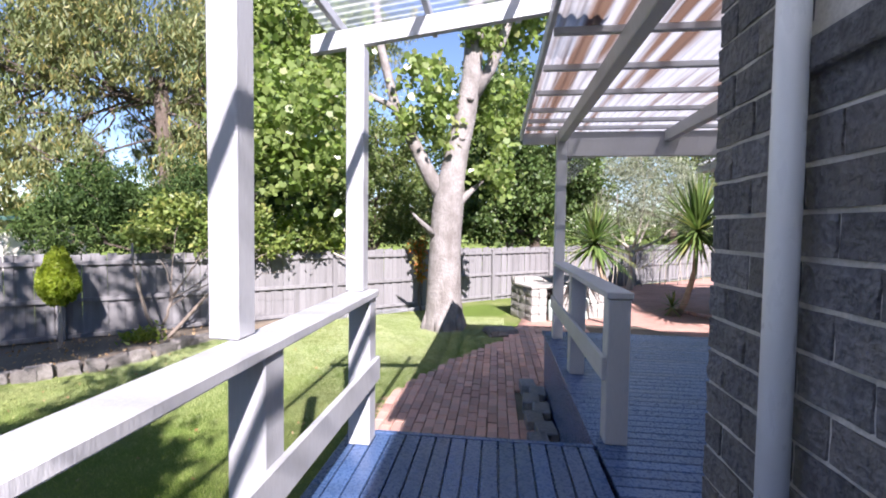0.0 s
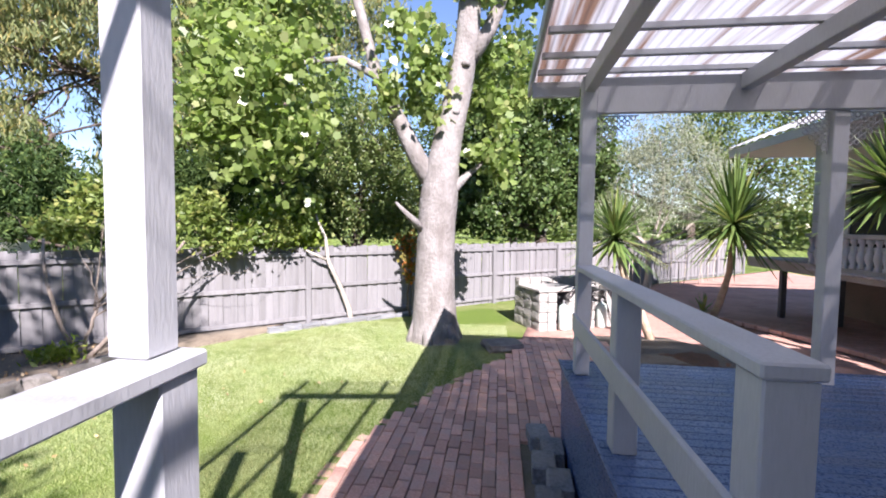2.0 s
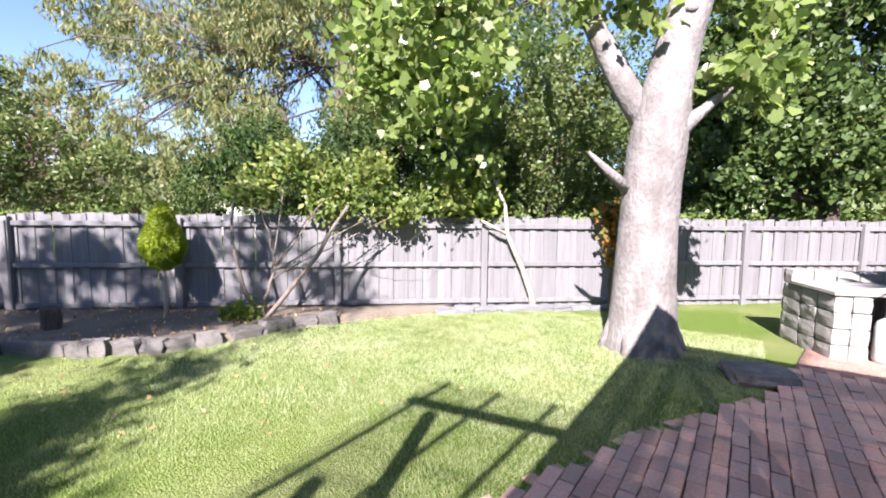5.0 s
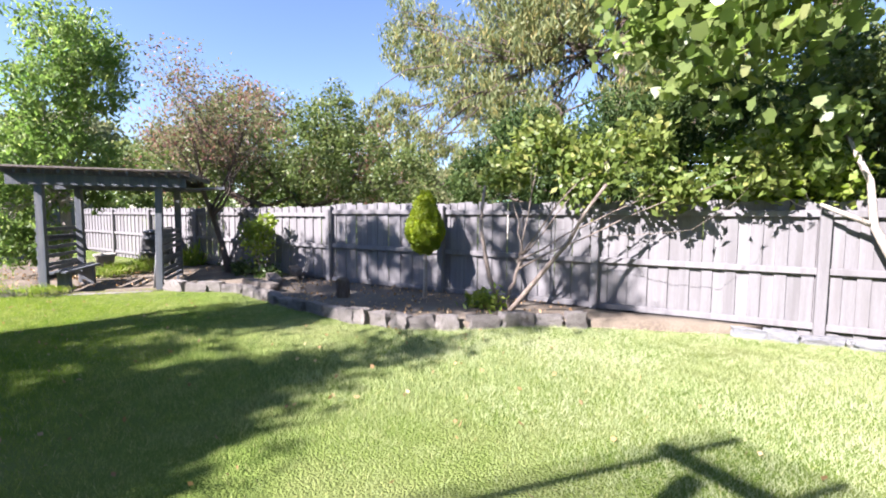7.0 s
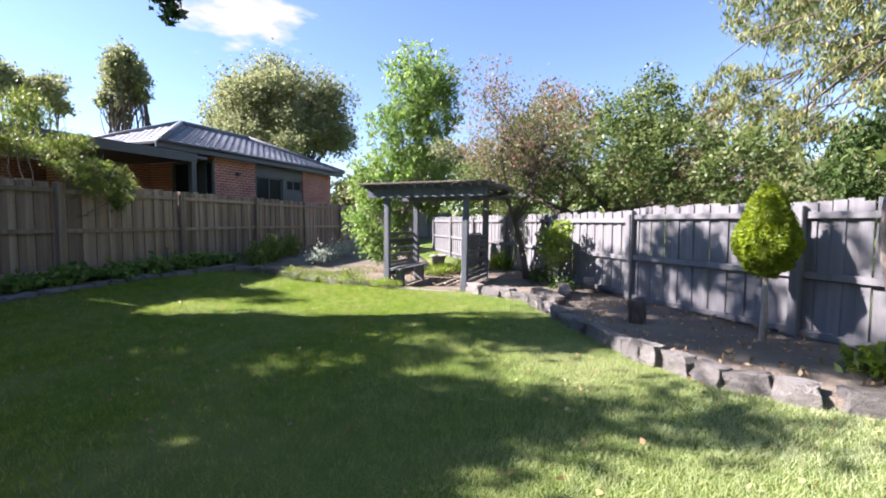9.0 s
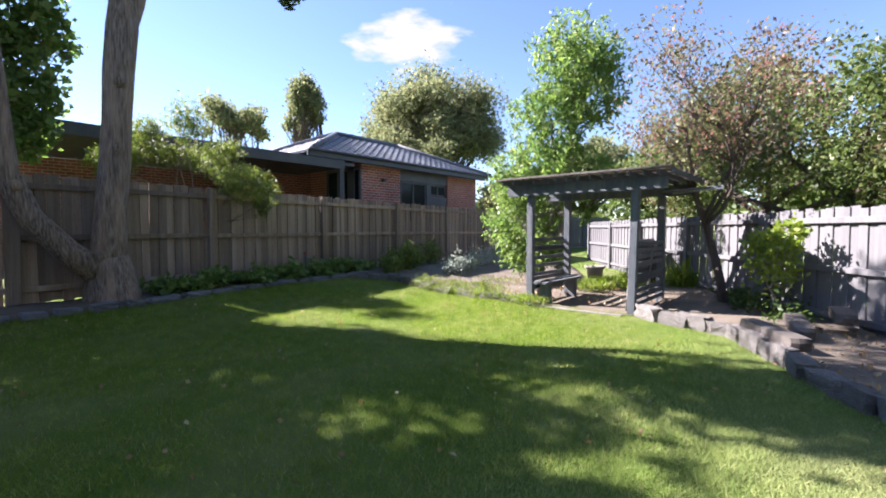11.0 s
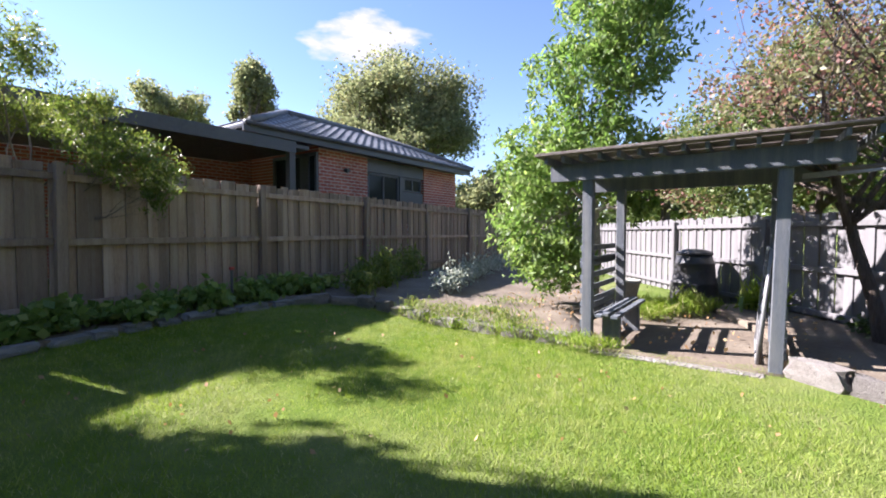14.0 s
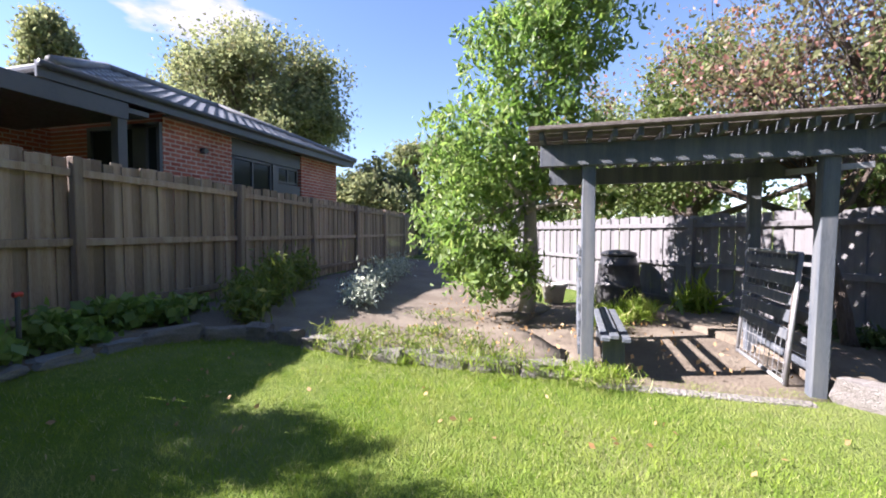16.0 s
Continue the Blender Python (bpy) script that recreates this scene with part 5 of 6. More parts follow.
tree("plum_bush", "multi-stemmed plum bush with leaning branches against the fence", "shrub", (-6.3, 7.62, 0.1), 0.034, (-6.15, 7.75, 0.9), [(-5.8, 8.6, 2.1, 0.62, 0.4, 0.42), (-6.7, 7.8, 2.1, 0.45, 0.35, 0.3), (-5.0, 9.3, 1.85, 0.5, 0.3, 0.3), (-6.3, 8.2, 2.55, 0.5, 0.4, 0.3), (-4.4, 9.9, 2.0, 0.5, 0.3, 0.3), (-5.3, 9.0, 2.4, 0.5, 0.35, 0.3)], 4600, 0.115, BUSH_LEAF, STEM_BARK, 70, 0.22, twigs=1, hollow=0.25)
stems = Build()
limb(stems, (0, 0, -0.1), (1.15, 0.8, 1.75), 0.042, 0.022, 0.06, 6, 8)
limb(stems, (-0.05, 0.02, -0.1), (-0.45, -0.15, 1.8), 0.038, 0.02, 0.08, 6, 8)
tagged(part("bush_stem", stems, STEM_BARK, at=pose(-6.25, 7.55, 0.1), smooth=True), "bare pale leaning stems beside the fence", "shrub")
tree("lime_bush", "bright lime-green bush hanging over the fence", "shrub", (-4.2, 11.1, 0), 0.06, (-4.2, 11.0, 1.5), [(-4.75, 10.4, 2.15, 0.62, 0.5, 0.42), (-4.3, 10.8, 1.95, 0.5, 0.4, 0.32)], 4200, 0.10, LIME_LEAF, GREY_BARK, 60, 0.2, 0.3, 0.8, twigs=3)
sap = thing("sapling", "thin bent sapling with pale bark and few leaves", "tree", at=pose(-3.19, 11.07, 0))
sb = Build().tube([(0, 0, -0.1), (-0.05, -0.04, 0.29), (-0.18, -0.16, 0.74), (-0.40, -0.36, 1.37), (-0.44, -0.40, 1.86), (-0.64, -0.57, 2.46)], [0.075, 0.06, 0.05, 0.042, 0.034, 0.022], 9)
sb.tube([(-0.40, -0.36, 1.37), (-0.76, -0.67, 1.61)], [0.035, 0.02], 8)
part("trunk", sb, GREY_BARK, sap, smooth=True)
part("crown", leaf_mesh("crown", clump_points([(-0.74, -0.65, 2.56, 0.3, 0.25, 0.35), (-0.79, -0.67, 2.06, 0.2, 0.2, 0.15)], 420, 18, 0.3), 0.14, PLANE_LEAF, 0.35, 1.0, outline=MAPLE), PLANE_LEAF, sap)
tree("creeper", "small creeper with orange and green leaves on the fence", "shrub", (-2.04, 11.85, 0), 0.03, (-2.04, 11.8, 1.0), [(-2.04, 11.72, 1.35, 0.16, 0.12, 0.3), (-2.12, 11.7, 1.75, 0.24, 0.14, 0.25), (-2.02, 11.7, 0.95, 0.12, 0.1, 0.15)], 700, 0.09, CREEPER_LEAF, DARK_BARK, 30, 0.3, 0.4, 0.8, twigs=2, hollow=0.1)
cyp = thing("golden_cypress", "clipped golden-green dwarf cypress on a thin bare stem", "shrub", at=pose(-7.45, 6.72, 0.08))
part("trunk", Build().tube([(0, 0, -0.1), (0.02, 0, 0.4), (0, 0, 0.9)], [0.04, 0.032, 0.025], 8), GREY_BARK, cyp, smooth=True)
n = 30000
d = rng.normal(size=(n, 3))
d /= np.linalg.norm(d, axis=1)[:, None]
shape = np.where(d[:, 2] > 0, 1.28, 0.84)[:, None] ** np.array((0.0, 0.0, 1.0)) * np.array((0.30, 0.30, 0.46)) * (1 - 0.32 * np.clip(d[:, 2:3], 0, 1) * np.array((1, 1, 0)))
bump = 1 + 0.10 * np.sin(d[:, 0:1] * 9 + d[:, 2:3] * 6) * np.sin(d[:, 1:2] * 8)
cp = d * shape * bump * rng.uniform(0.45, 1.06, (n, 1)) ** 0.5 + np.array((0, 0, 1.14))
part("crown", leaf_mesh("crown", cp, 0.05, CYPRESS_LEAF, 0.0, 0.35, up=0.5), CYPRESS_LEAF, cyp)
tree("lemon_bush", "small yellow-green citrus bush by the fence", "shrub", (-10.9, 4.05, 0.1), 0.04, (-10.9, 4.05, 0.45), [(-10.9, 4.05, 0.85, 0.36, 0.34, 0.38), (-10.7, 4.2, 1.25, 0.28, 0.25, 0.2), (-11.1, 3.9, 1.1, 0.25, 0.25, 0.25)], 900, 0.10, LIME_LEAF, GREY_BARK, 60, 0.2, twigs=4)

# ---- trees round the pergola ----
tree("ash_tree", "tall narrow claret ash with fresh green leaves to the ground", "tree", (-13.0, -0.25, 0), 0.14, (-13.0, -0.2, 2.2),
     [(-12.8, 0.2, 5.2, 1.0, 1.0, 1.0), (-12.65, -0.3, 3.9, 0.95, 0.95, 0.85), (-13.0, 0.5, 4.5, 1.0, 0.9, 1.0), (-12.6, -0.9, 2.6, 1.1, 1.0, 0.9), (-12.8, 0.1, 2.7, 0.9, 0.9, 0.8), (-12.8, -1.1, 1.5, 1.05, 0.9, 0.9), (-12.6, -0.6, 0.75, 0.95, 0.8, 0.55), (-12.1, 0.6, 1.75, 0.4, 0.4, 0.45)],
     24000, 0.12, ASH_LEAF, GREY_BARK, 120, 0.10, 0.45, 0.34, 0.2, twigs=6, outline=BLADE, hollow=0.35)
tree("red_tree", "ornamental plum with thin russet foliage and leaning dark trunk", "tree", (-11.65, 3.35, 0.05), 0.08, (-11.75, 2.95, 1.7),
     [(-11.7, 2.9, 3.4, 1.3, 1.25, 0.95), (-11.9, 3.6, 3.1, 1.2, 1.2, 0.8), (-11.5, 2.5, 4.3, 0.9, 0.9, 0.8), (-11.9, 3.9, 4.0, 0.9, 0.9, 0.7), (-11.8, 2.2, 3.2, 0.8, 0.8, 0.6)], 6500, 0.066, RED_LEAF, DARK_BARK, 110, 0.12, twigs=22, hollow=0.15)
tree("fence_tree", "olive-green bushy tree behind the fence with reddish tips", "tree", (-15.0, 5.2, 0), 0.2, (-15.0, 5.2, 1.8), [(-14.0, 5.2, 3.2, 1.5, 1.2, 1.4), (-13.2, 6.6, 2.8, 1.3, 1.1, 1.2), (-15.2, 3.2, 3.6, 1.6, 1.3, 1.5), (-16.6, 1.8, 3.2, 1.6, 1.3, 1.4), (-12.2, 7.6, 2.4, 1.2, 0.9, 0.9), (-14.6, 6.0, 4.3, 1.2, 1.1, 0.9)], 30000, 0.10, HEDGE_LEAF, DARK_BARK, 110, 0.13, twigs=4)
tree("fence_tree", "russet and green tree beyond the pergola", "tree", (-18.6, 3.4, 0), 0.2, (-18.6, 3.4, 2.0), [(-18.0, 3.4, 4.2, 1.8, 1.6, 1.8), (-19.6, 1.0, 3.6, 1.8, 1.5, 1.6), (-17.2, 6.6, 3.4, 1.9, 1.6, 1.5), (-19.5, 8.0, 3.0, 2.0, 1.6, 1.3)], 22000, 0.12, RED_LEAF, DARK_BARK, 100, 0.14, twigs=4)

# ---- forked tree and climbing shrub by the west fence ----
gum = thing("forked_tree", "old forked tree with flaking brown bark by the fence", "tree", at=pose(-5.05, -3.45, 0.2))
gb = Build()
gb.tube([(0.10, -0.15, -0.2), (0.10, -0.15, 0.15), (0.12, -0.15, 0.45), (0.16, -0.15, 0.72)], [0.46, 0.36, 0.31, 0.27], 16)
gb.tube([(0.16, -0.15, 0.5), (0.12, -0.15, 0.95), (0.09, -0.15, 1.45), (0.02, -0.16, 2.1), (-0.03, -0.17, 2.8), (-0.07, -0.18, 3.5), (-0.14, -0.2, 4.2), (-0.2, -0.25, 5.0), (-0.1, -0.3, 6.2)], [0.27, 0.225, 0.20, 0.205, 0.19, 0.205, 0.21, 0.15, 0.06], 16)
gb.tube([(-0.12, -0.18, 3.9), (-0.32, -0.2, 4.6), (-0.5, -0.3, 5.4), (-0.45, -0.5, 6.6)], [0.13, 0.125, 0.10, 0.05], 10)
gb.tube([(0.2, -0.12, 0.45), (0.62, -0.08, 0.82), (1.0, -0.05, 1.3), (1.22, -0.04, 1.85), (1.3, -0.03, 2.9), (1.38, -0.1, 4.2), (1.5, -0.3, 5.4)], [0.21, 0.165, 0.15, 0.145, 0.14, 0.12, 0.05], 14)
for k, (x, y, z) in enumerate(((0.02, 0.0, 2.35), (0.28, 0.06, 0.75), (-0.02, 0.03, 3.3), (1.15, 0.1, 1.7))):
    gb.lathe([(0.02, -0.08), (0.07, -0.04), (0.08, 0.0), (0.06, 0.05), (0.02, 0.07)], 8, (x, y, z))
part("trunk", gb, PEEL_BARK, gum, "flaking brown bark", True)


def shade_canopy(outline, count, z0, z1, gap, seed, size):
    """Leaf sprays (x, y, z, size) of a mostly unseen crown, put sunward of the ground they shade; open over the sunlit
    band and cypress.
    """
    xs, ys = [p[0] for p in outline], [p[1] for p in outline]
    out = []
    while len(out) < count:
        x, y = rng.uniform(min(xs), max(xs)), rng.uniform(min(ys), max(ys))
        if not inside(x, y, outline) or inside(x, y, SUNLIT_BAND) or math.hypot(x + 7.95, y - 8.15) < 0.8 or noise.noise((x * 1.05, y * 1.05, seed)) + 0.5 * noise.noise((x * 2.6, y * 2.6, seed)) > gap:
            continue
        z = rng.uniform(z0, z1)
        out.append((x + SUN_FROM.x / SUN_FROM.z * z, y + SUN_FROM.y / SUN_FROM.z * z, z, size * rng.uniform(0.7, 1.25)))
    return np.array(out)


# Ground kept sunlit, ground in shade, ground and fence in dapple: the crown is fitted to these.
SUNLIT_BAND = [(-6.75, 2.3), (-6.2, 2.1), (-5.85, 3.4), (-5.5, 4.4), (-5.0, 5.1), (-5.0, 5.7), (-5.7, 5.4), (-6.75, 5.1), (-6.7, 3.4)]
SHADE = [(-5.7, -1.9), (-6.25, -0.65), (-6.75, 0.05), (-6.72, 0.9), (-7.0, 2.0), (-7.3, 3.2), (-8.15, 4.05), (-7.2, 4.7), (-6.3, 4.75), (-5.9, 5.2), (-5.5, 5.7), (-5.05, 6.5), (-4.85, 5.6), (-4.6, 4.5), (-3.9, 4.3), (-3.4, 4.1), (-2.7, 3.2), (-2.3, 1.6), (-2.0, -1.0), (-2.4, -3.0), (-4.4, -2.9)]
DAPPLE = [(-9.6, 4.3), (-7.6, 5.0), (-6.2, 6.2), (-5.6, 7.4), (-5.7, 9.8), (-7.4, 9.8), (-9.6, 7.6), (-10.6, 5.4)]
sprays = np.concatenate([shade_canopy(SHADE, 340, 5.9, 7.8, 0.23, 4.2, 0.23), shade_canopy(DAPPLE, 95, 8.2, 10.0, 0.10, 9.1, 0.22), np.array([(-6.2, -0.85, 4.62, 0.1), (-6.28, -0.8, 4.4, 0.08)])])
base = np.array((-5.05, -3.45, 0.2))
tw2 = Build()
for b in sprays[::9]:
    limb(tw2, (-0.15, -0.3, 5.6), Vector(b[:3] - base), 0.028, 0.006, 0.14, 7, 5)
# Limbs and leaves above the view, added to cast this shade.
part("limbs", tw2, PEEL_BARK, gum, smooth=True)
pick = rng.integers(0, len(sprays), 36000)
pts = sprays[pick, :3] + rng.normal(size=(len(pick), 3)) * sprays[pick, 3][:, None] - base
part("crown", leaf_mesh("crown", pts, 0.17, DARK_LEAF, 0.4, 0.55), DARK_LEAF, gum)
tree("climbing_shrub", "feathery bright green shrub spilling over the fence", "shrub", (-6.5, -4.75, 0.25), 0.03, (-6.5, -4.6, 1.9), [(-6.63, -5.6, 2.86, 0.7, 0.4, 0.28), (-7.05, -4.3, 2.45, 0.55, 0.4, 0.22), (-5.92, -5.6, 2.86, 0.6, 0.4, 0.28), (-7.55, -3.95, 2.12, 0.34, 0.26, 0.4), (-6.35, -4.4, 3.3, 0.38, 0.3, 0.45), (-6.95, -4.35, 2.85, 0.45, 0.3, 0.25), (-7.05, -3.98, 2.15, 0.4, 0.22, 0.26), (-5.44, -5.6, 2.58, 0.48, 0.3, 0.3), (-6.08, -5.6, 3.25, 0.42, 0.35, 0.3), (-7.5, -3.98, 1.85, 0.22, 0.16, 0.3)], 20000, 0.062, BUSH_LEAF, STEM_BARK, 170, 0.12, 0.3, 0.26, 0.35, twigs=9, hollow=0.1)
tree("shade_tree", "leafy green tree rising behind the timber fence", "tree", (-3.6, -5.6, 0), 0.14, (-3.6, -5.5, 2.4), [(-4.2, -5.2, 3.5, 0.6, 0.4, 0.9), (-4.45, -5.2, 4.6, 0.5, 0.4, 0.6), (-3.6, -5.3, 4.2, 0.7, 0.6, 0.9), (-4.05, -5.2, 2.65, 0.45, 0.4, 0.3)], 7000, 0.12, ASH_LEAF, DARK_BARK, 60, 0.16, 0.4, 0.7)

# ---- trees to the east ----
tree("olive_tree", "silvery grey-green olive tree with pale stems by the fence", "tree", (5.0, 17.4, 0), 0.14, (5.0, 17.4, 1.6), [(4.4, 17.0, 3.6, 1.4, 1.2, 1.5), (5.9, 17.2, 3.7, 1.5, 1.3, 1.6), (5.2, 17.2, 5.0, 1.3, 1.2, 1.0), (7.0, 17.4, 3.2, 1.1, 1.0, 1.2), (3.6, 17.2, 2.6, 0.8, 0.8, 0.9)], 26000, 0.085, OLIVE_LEAF, GREY_BARK, 120, 0.14, 0.4, 0.3, 0.3, twigs=6)
tree("back_tree", "tall green tree beyond the olive tree", "tree", (8.5, 23.0, 0), 0.25, (8.5, 23, 3), [(8.0, 23, 5.2, 2.4, 2.0, 2.2), (10.5, 23, 6.0, 2.4, 2.0, 2.2), (4.0, 24, 4.6, 2.6, 2.0, 2.0), (13, 23, 5, 2.5, 2, 2.4)], 20000, 0.16, HEDGE_LEAF, DARK_BARK, 80, 0.15)
canes = [(2.9 + i * 0.42 + rng.normal() * 0.1, 15.9 + i * 0.36 + rng.normal() * 0.15) for i in range(16)]
for x, y in canes:
    tagged(part("cane_stem", Build().tube([(0, 0, -0.05), (rng.normal() * 0.1, rng.normal() * 0.1, 0.8), (rng.normal() * 0.2, rng.normal() * 0.1, 1.7)], [0.018, 0.015, 0.01], 6), GREY_BARK, at=pose(x, y, 0.02)), "thin pale dry stem against the fence", "stem", "dry stems by the fence")


def yucca(label, base, bends, heads, blades, length):
    y = thing("yucca", label, "yucca", "yuccas round the patio", at=pose(*base, 0))
    w = Build()
    for bend in bends:
        w.tube(bend, [0.085 - 0.03 * i / (len(bend) - 1) for i in range(len(bend))], 9)
    part("cane", w, CANE, y, smooth=True)
    v, f = [], []
    for hx, hy, hz in heads:
        for i in range(blades):
            a = i * 2.39996
            el = radians(86 - 118 * (i / blades) ** 0.9) + rng.normal() * 0.08
            ln = length * rng.uniform(0.85, 1.12)
            d = np.array((math.cos(a) * math.cos(el), math.sin(a) * math.cos(el), math.sin(el)))
            s = np.array((-math.sin(a), math.cos(a), 0.0))
            nn = np.cross(s, d)
            o = np.array((hx, hy, hz + 0.14 * (1 - i / blades)))
            k = len(v)
            for t, wd in ((0.0, 0.020), (0.35, 0.036), (0.7, 0.026), (1.0, 0.002)):
                c = o + d * ln * t + np.array((0, 0, -0.22 * ln * t * t * max(0.1, math.cos(el))))
                v += [tuple(c + s * wd + nn * 0.007), tuple(c), tuple(c - s * wd + nn * 0.007)]
            for r in range(3):
                q = k + 3 * r
                f += [(q, q + 1, q + 4, q + 3), (q + 1, q + 2, q + 5, q + 4)]
    me = bpy.data.meshes.new("leaves")
    me.from_pydata(v, [], f)
    me.materials.append(YUCCA_LEAF)
    part("leaves", me, YUCCA_LEAF, y, "stiff sword-shaped green leaves")
    return y


yucca("yucca with a single leaning cane near the deck", (2.95, 10.35), [[(0, 0, -0.1), (-0.2, 0.1, 0.5), (-0.52, 0.15, 1.2), (-0.7, 0.2, 1.9)]], [(-0.7, 0.2, 1.9)], 150, 0.92)
yucca("tall yucca with a slanting bare cane on the paving", (4.75, 12.3), [[(0, 0, -0.1), (0.25, 0, 0.5), (0.42, 0, 1.2), (0.46, 0, 2.15)], [(0, 0, -0.05), (-0.12, 0, 0.25)]], [(0.46, 0, 2.2)], 210, 1.5)
yucca("young yucca sprouting from the paving", (4.6, 12.2), [[(0, 0, -0.05), (0, 0, 0.2)]], [(0, 0, 0.2)], 26, 0.42)
yucca("double-headed yucca with two leaning canes", (6.2, 9.0), [[(0, 0, -0.1), (-0.12, 0, 0.7), (-0.3, 0, 1.6), (-0.42, 0, 2.75)], [(0.1, 0, -0.1), (0.16, 0, 1.0), (0.2, 0, 2.0), (0.25, 0, 3.2)]], [(-0.42, 0, 2.75), (0.25, 0, 3.2)], 160, 0.95)

# ---- plants in the west bed ----
def ground_plants(name, label, line, n, leaf, mat, height, width, aspect=0.6, up=0.4, droop=0.0):
    """Low leafy plants along a line, one clump after another."""
    pts = [Vector((*p, 0)) for p in line]
    out = []
    for a, b in zip(pts, pts[1:]):
        k = max(2, int((b - a).length / 0.22))
        for i in range(k):
            c = a.lerp(b, (i + rng.uniform()) / k) + Vector((rng.normal() * width * 0.5, rng.normal() * width * 0.5, 0))
            h = height * rng.uniform(0.5, 1.25)
            m = max(3, n // (k * (len(pts) - 1)))
            q = rng.normal(size=(m, 3)) * np.array((0.12, 0.12, h * 0.28)) + np.array((c.x, c.y, ground_height(c.x, c.y) + 0.08 + h * 0.5))
            q[:, 2] = np.maximum(q[:, 2], ground_height(c.x, c.y) + 0.05)
            out.append(q)
    ob = new(name, leaf_mesh(name, np.concatenate(out), leaf, mat, droop, aspect, up=up))
    return tagged(ob, label, "plants", kind="stuff")


ground_plants("leafy_groundcover", "dark green strawberry-like groundcover along the fence bed", [(-5.6, -3.5), (-7.0, -3.75), (-8.6, -3.95), (-10.6, -4.05)], 4200, 0.11, ASH_LEAF, 0.25, 0.22, 0.8)
ground_plants("tall_weeds", "tall green weeds beside the timber fence", [(-10.4, -3.3), (-11.3, -3.6), (-13.0, -4.2)], 3000, 0.13, BUSH_LEAF, 0.55, 0.3, 0.25, 0.9)
ground_plants("silver_plants", "silvery grey-leaved plants in a row", [(-11.5, -2.6), (-13.5, -3.0), (-16.0, -3.6)], 2600, 0.085, BLUE_LEAF, 0.42, 0.2, 0.35, 0.8)
ground_plants("dry_weeds", "straggly yellow-green weeds over the edging stones", [(-10.2, -2.2), (-10.3, -1.0), (-10.2, 0.2)], 1100, 0.10, BUSH_LEAF, 0.2, 0.2, 0.12, 1.2)
ground_plants("path_weeds", "low green weeds and dry grass on the bare path", [(-10.5, -1.9), (-11.2, -1.2), (-11.0, -0.5), (-12.2, -1.6)], 700, 0.10, BUSH_LEAF, 0.10, 0.5, 0.14, 1.0)
ground_plants("pergola_grass", "tufts of long grass behind the pergola", [(-12.2, 0.9), (-13.0, 1.2), (-13.5, 1.5)], 2600, 0.2, GRASS_LEAF, 0.25, 0.25, 0.06, 1.8)
ground_plants("corner_weeds", "dark leafy weeds by the garden bed corner", [(-10.3, 4.4), (-11.6, 3.6), (-12.4, 3.3)], 900, 0.09, DARK_LEAF, 0.3, 0.2, 0.5, 0.6)
ground_plants("corn_plants", "tall strappy green plants by the fence", [(-13.4, 2.4), (-13.7, 2.1)], 120, 0.55, LIME_LEAF, 0.6, 0.12, 0.09, 1.6)
ground_plants("stem_weeds", "yellow-green weeds at the fence foot", [(-6.5, 7.2), (-6.2, 7.4)], 260, 0.13, LIME_LEAF, 0.25, 0.12, 0.3, 0.9)

# ---- far trees and rooftops ----
def far_tree(label, base, blobs, leaves, leaf, mat):
    return tree("far_tree", label, "tree", base, 0.35, (base[0], base[1], base[2] + 4), blobs, leaves, leaf, mat, DARK_BARK, 40, 0.26, twigs=2, trunk_sides=8, group="far trees", hollow=0.15)


def dome(x, y, z, r, h, n=7):
    """Uneven heap of leaf masses."""
    out = []
    for i in range(n * 4):
        a, u = rng.uniform(0, 2 * math.pi), rng.uniform(0, 1.1) ** 0.5
        q = rng.uniform(0.15, 0.33)
        out.append((x + r * 0.72 * u * math.cos(a), y + r * 0.72 * u * math.sin(a), z + h * (0.55 * (1 - u * u) - 0.3 + rng.uniform(-0.4, 0.4)), r * q, r * q, h * q))
    return out


far_tree("big rounded gum tree behind the brick house", (-26.4, -15.7, 0), dome(-26.4, -15.7, 8.7, 5.5, 4.4, 11), 66000, 0.2, GUM_LEAF)
far_tree("tall slender gum tree behind the brick house", (-25.0, -29.0, 0), dome(-25.0, -29.0, 11.6, 2.3, 3.6, 6), 12000, 0.24, GUM_LEAF)
far_tree("distant gum tree above the roof", (-22.5, -37.5, 0), dome(-22.5, -37.5, 12.0, 3.6, 2.6, 6), 6500, 0.3, GUM_LEAF)
far_tree("pale gum tree beside the round one", (-32.3, -23.0, 0), dome(-32.3, -23.0, 11.6, 3.9, 3.6, 7), 13000, 0.28, OLIVE_LEAF)
far_tree("low rounded tree at the end of the fence", (-26.0, -8.6, 0), dome(-26.0, -8.6, 3.0, 3.3, 2.3, 7), 17000, 0.2, GUM_LEAF)
far_tree("distant brown-green tree beyond the garden", (-42.0, -11.0, 0), dome(-42.0, -11.0, 7.2, 5.0, 2.6, 7), 9000, 0.36, GUM_LEAF)
far_tree("distant tree above the fence", (-31.0, 6.0, 0), dome(-31.0, 6.0, 3.6, 4.5, 2.2, 7), 9000, 0.3, HEDGE_LEAF)
far_tree("distant tree above the fence", (-30.0, 15.0, 0), dome(-30.0, 15.0, 3.8, 4.5, 2.4, 7), 9000, 0.3, GUM_LEAF)
far_tree("distant tree far behind the garden", (-14, 30, 0), dome(-14, 30, 6, 7, 4, 8), 12000, 0.4, HEDGE_LEAF)
far_tree("distant tree far behind the garden", (1, 32, 0), dome(1, 32, 6, 7, 4, 8), 12000, 0.4, HEDGE_LEAF)
tl = []
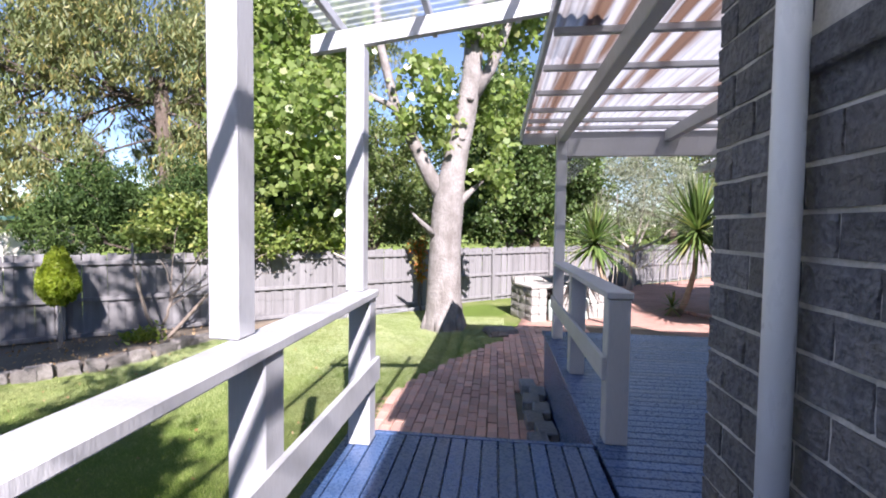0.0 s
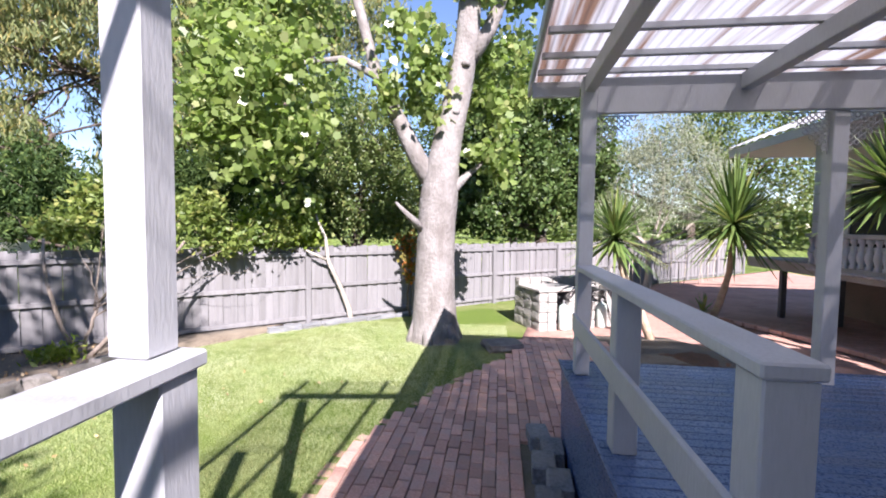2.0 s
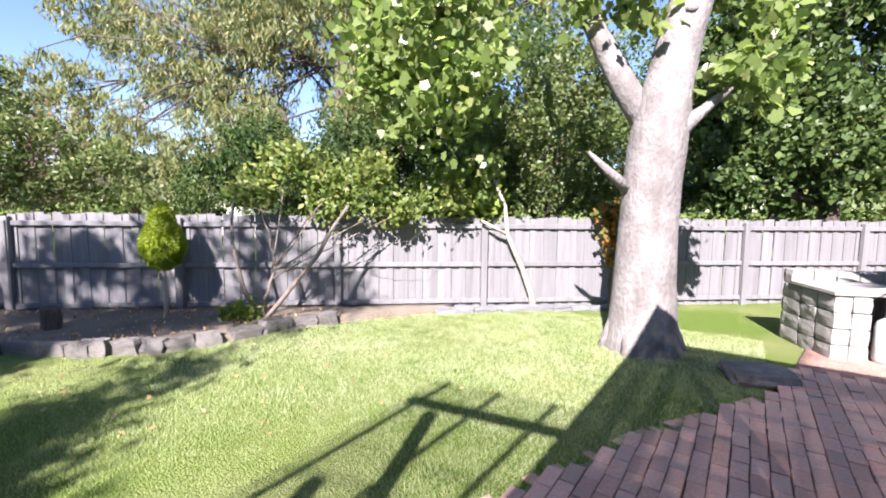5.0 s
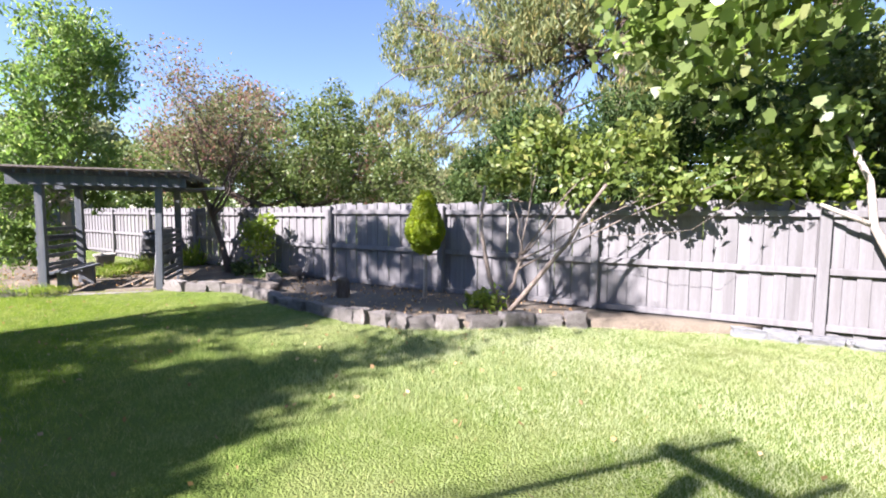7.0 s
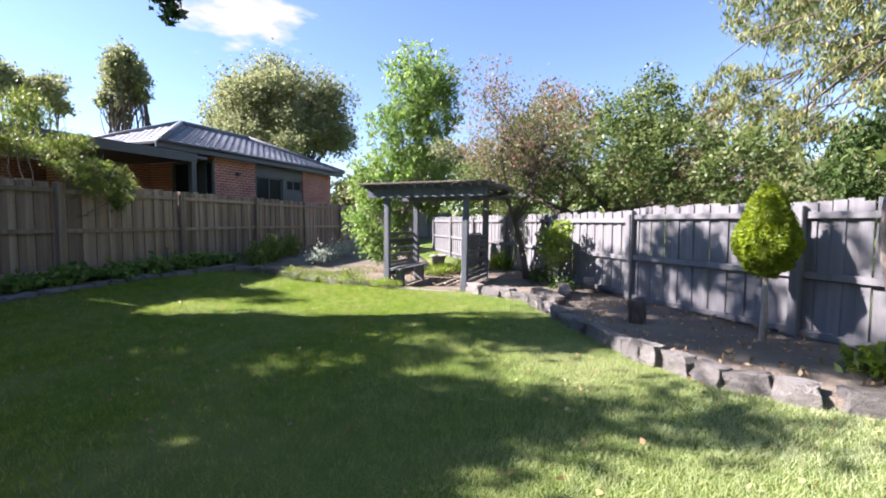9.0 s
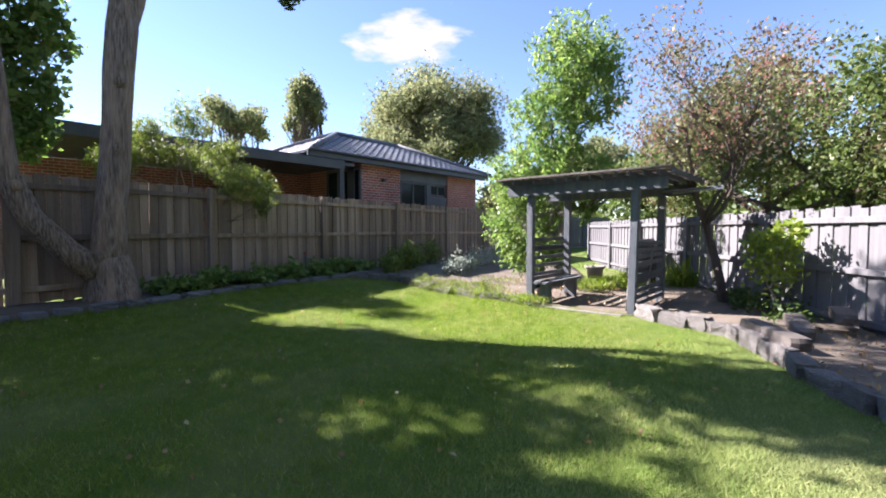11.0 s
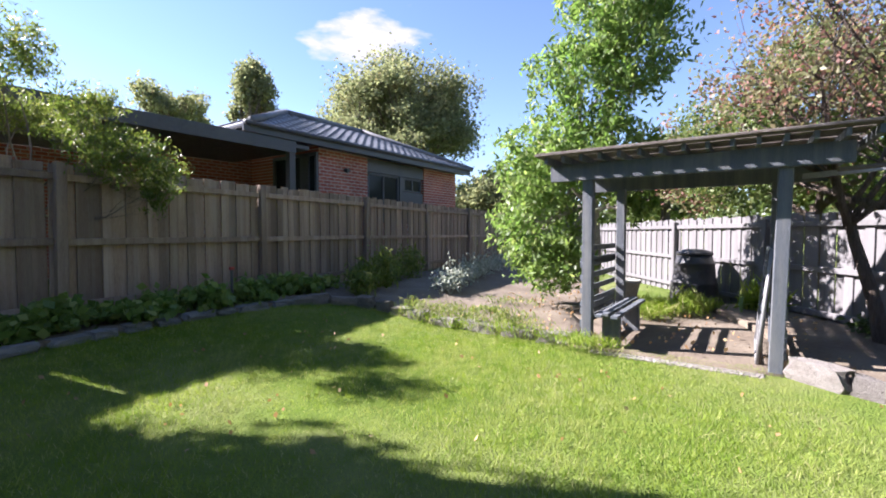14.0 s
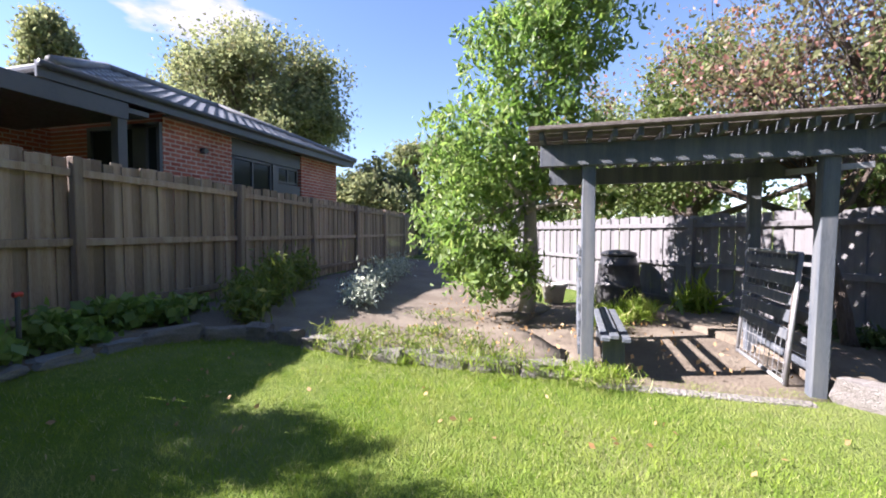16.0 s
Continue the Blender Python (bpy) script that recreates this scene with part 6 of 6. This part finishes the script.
for i in range(120):
    a = radians(-150 + 300 * i / 120)
    r = rng.uniform(58, 75)
    tl.append((-3 - r * math.sin(a) * (1 if a > -9 else 1), 3 + r * math.cos(a), rng.uniform(2.0, 3.6), rng.uniform(2.6, 4.2), rng.uniform(2.0, 3.0), rng.uniform(2.2, 3.8)))
tagged(new("treeline", leaf_mesh("treeline", clump_points(tl, 60000, 40, 0.2), 0.75, HEDGE_LEAF, 0.2, 0.7)), "distant line of green trees beyond the gardens", "trees", kind="stuff")
far_tree("distant tree far behind the garden", (-34, -2, 0), dome(-34, -2, 4.5, 5, 2.6, 8), 8000, 0.36, HEDGE_LEAF)
# Flat cloud card; its sunlit white is put in as a faint glow.
CLOUD = bpy.data.materials.new("cloud_glow")
CLOUD.use_nodes = True
cn = CLOUD.node_tree
pos = cn.nodes.new("ShaderNodeTexCoord").outputs["Object"]
ln = cn.nodes.new("ShaderNodeVectorMath")
ln.operation = "LENGTH"
cn.links.new(pos, ln.inputs[0])
puff = math_node(cn, "SUBTRACT", math_node(cn, "ADD", math_node(cn, "MULTIPLY", noise_fac(cn, pos, 2.4, 8, (1, 1.5, 1), 0.3, 0.7), 0.8), 0.42), math_node(cn, "MULTIPLY", ln.outputs["Value"], 1.35))
puff = math_node(cn, "MULTIPLY", puff, 2.2, True)
em, tp = cn.nodes.new("ShaderNodeEmission"), cn.nodes.new("ShaderNodeBsdfTransparent")
em.inputs[0].default_value, em.inputs[1].default_value = (0.97, 0.98, 1.0, 1), 0.23
cx = cn.nodes.new("ShaderNodeMixShader")
cn.links.new(puff, cx.inputs[0])
cn.links.new(tp.outputs[0], cx.inputs[1])
cn.links.new(em.outputs[0], cx.inputs[2])
cn.links.new(cx.outputs[0], cn.nodes["Material Output"].inputs[0])
cb = Build()
cb.v, cb.f = [(-1, -1, 0), (1, -1, 0), (1, 1, 0), (-1, 1, 0)], [(0, 1, 2, 3)]
cloud = part("backdrop_cloud", cb, CLOUD)
cloud.matrix_basis = look((-3.7 - 0.662 * 520, 3.2 - 0.645 * 520, 0.388 * 520), (-3.7, 3.2, 1.3)) @ Matrix.Diagonal((98, 56, 1, 1))
tagged(cloud, "small white fair-weather cloud in the blue sky", "cloud", kind="structure")
shed = thing("far_shed", "low pale building with a green roof beyond the fence", "building")
part("wall", Build().box(-27.5, 18.0, 0, -21.5, 21.0, 2.35), CREAM, shed, at=None)
part("roof", Build().chamfer(-28.0, 17.4, 2.36, -21.0, 21.6, 2.56, 0.02), surface("green_roof", (0.12, 0.27, 0.22), (0.16, 0.33, 0.27), (0.3, 0.4, 0.36), rough=0.5, bump=0.1), shed)

# ---- grass and fallen leaves ----
def lawn_blades(n):
    """Short blades over the lawn, denser towards the garden's middle."""
    xy = rng.uniform((-10.2, -4.0), (0.2, 11.2), (n, 2))
    keep = np.ones(len(xy), bool)
    fy = 5.45 + (xy[:, 0] + 9.85) * 0.885
    keep &= xy[:, 1] < fy - 0.25
    ragged = xy[:, 0] + rng.normal(size=n) * 0.045
    keep &= ~((ragged > -1.24) & (xy[:, 1] < 6.0))
    keep &= ~((ragged > -1.24 + (xy[:, 1] - 5.5) * 0.5) & (xy[:, 1] >= 5.5) & (xy[:, 1] < 9.2))
    edge = NORTH_EDGE + [(-4.35, 10.2), (-9.9, 5.35), (-14, 2)]
    edge2 = WEST_EDGE + [(-12, 0.4), (-12, -6), (-3, -6)]
    cell = {}
    for i, (x, y) in enumerate(xy):
        if not keep[i]:
            continue
        k = (round(x * 8), round(y * 8))
        if k not in cell:
            cell[k] = not inside(k[0] / 8, k[1] / 8, edge) and not inside(k[0] / 8, k[1] / 8, edge2)
        keep[i] = cell[k]
    xy = xy[keep]
    m = len(xy)
    z = np.array([ground_height(x, y) for x, y in xy])
    patch = np.array([noise.noise((x * 0.9, y * 0.9, 7.7)) for x, y in xy[::1]])
    tuft = np.array([noise.noise((x * 4.5, y * 4.5, 3.1)) for x, y in xy])
    h = (0.018 + 0.016 * rng.uniform(0, 1, m)) * (1 + 0.7 * patch + 0.7 * np.clip(tuft, -0.5, 1))
    a = rng.uniform(0, 2 * np.pi, m)
    lean = rng.normal(size=(m, 2)) * 0.9 * h[:, None]
    w = rng.uniform(0.0016, 0.0032, m)
    base = np.column_stack([xy, z - 0.012])
    s = np.column_stack([np.cos(a), np.sin(a), np.zeros(m)]) * w[:, None]
    tip = base + np.column_stack([lean, h + 0.02])
    verts = np.stack([base - s, base + s, tip], axis=1).reshape(-1, 3)
    me = bpy.data.meshes.new("grass")
    me.vertices.add(3 * m)
    me.vertices.foreach_set("co", verts.astype(np.float32).ravel())
    me.loops.add(3 * m)
    me.loops.foreach_set("vertex_index", np.arange(3 * m, dtype=np.int32))
    me.polygons.add(m)
    me.polygons.foreach_set("loop_start", np.arange(0, 3 * m, 3, dtype=np.int32))
    me.update(calc_edges=True)
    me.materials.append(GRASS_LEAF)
    return tagged(new("grass", me), "short green mown grass blades on the lawn", "grass", kind="stuff")


lawn_blades(800000)
ground_plants("edge_grass", "longer grass along the edging stones and posts", [(-9.95, -1.9), (-9.95, 0.4), (-9.9, 0.9)], 1400, 0.12, GRASS_LEAF, 0.12, 0.1, 0.06, 1.8)
fallen = np.column_stack([rng.uniform(-9.5, -1.6, 420), rng.uniform(-2.8, 7.5, 420), np.zeros(420)])
fallen[:, 2] = [ground_height(x, y) + 0.04 for x, y in fallen[:, :2]]
tagged(new("fallen_leaves", leaf_mesh("fallen_leaves", fallen, 0.042, DRY_LEAF, 0, 0.7)), "scattered dry brown leaves on the grass", "leaves", kind="stuff")
litter = np.concatenate([np.column_stack([rng.uniform(-10, -5.8, 700), rng.uniform(4, 8.5, 700), np.full(700, 0.13)]), np.column_stack([rng.uniform(-16, -10, 900), rng.uniform(-3.2, 3, 900), np.full(900, 0.10)])])
litter = np.array([p for p in litter if inside(p[0], p[1], NORTH_EDGE + [(-4.35, 10.2), (-9.9, 5.35), (-14, 2)]) or inside(p[0], p[1], [(-10.2, -2.6), (-10.2, 2.3), (-13.2, 1.6), (-15.5, -0.8), (-15.8, -3.0)])])
tagged(new("leaf_litter", leaf_mesh("leaf_litter", litter, 0.055, DRY_LEAF, 0, 0.6)), "dry leaf litter on the garden beds", "leaves", kind="stuff")
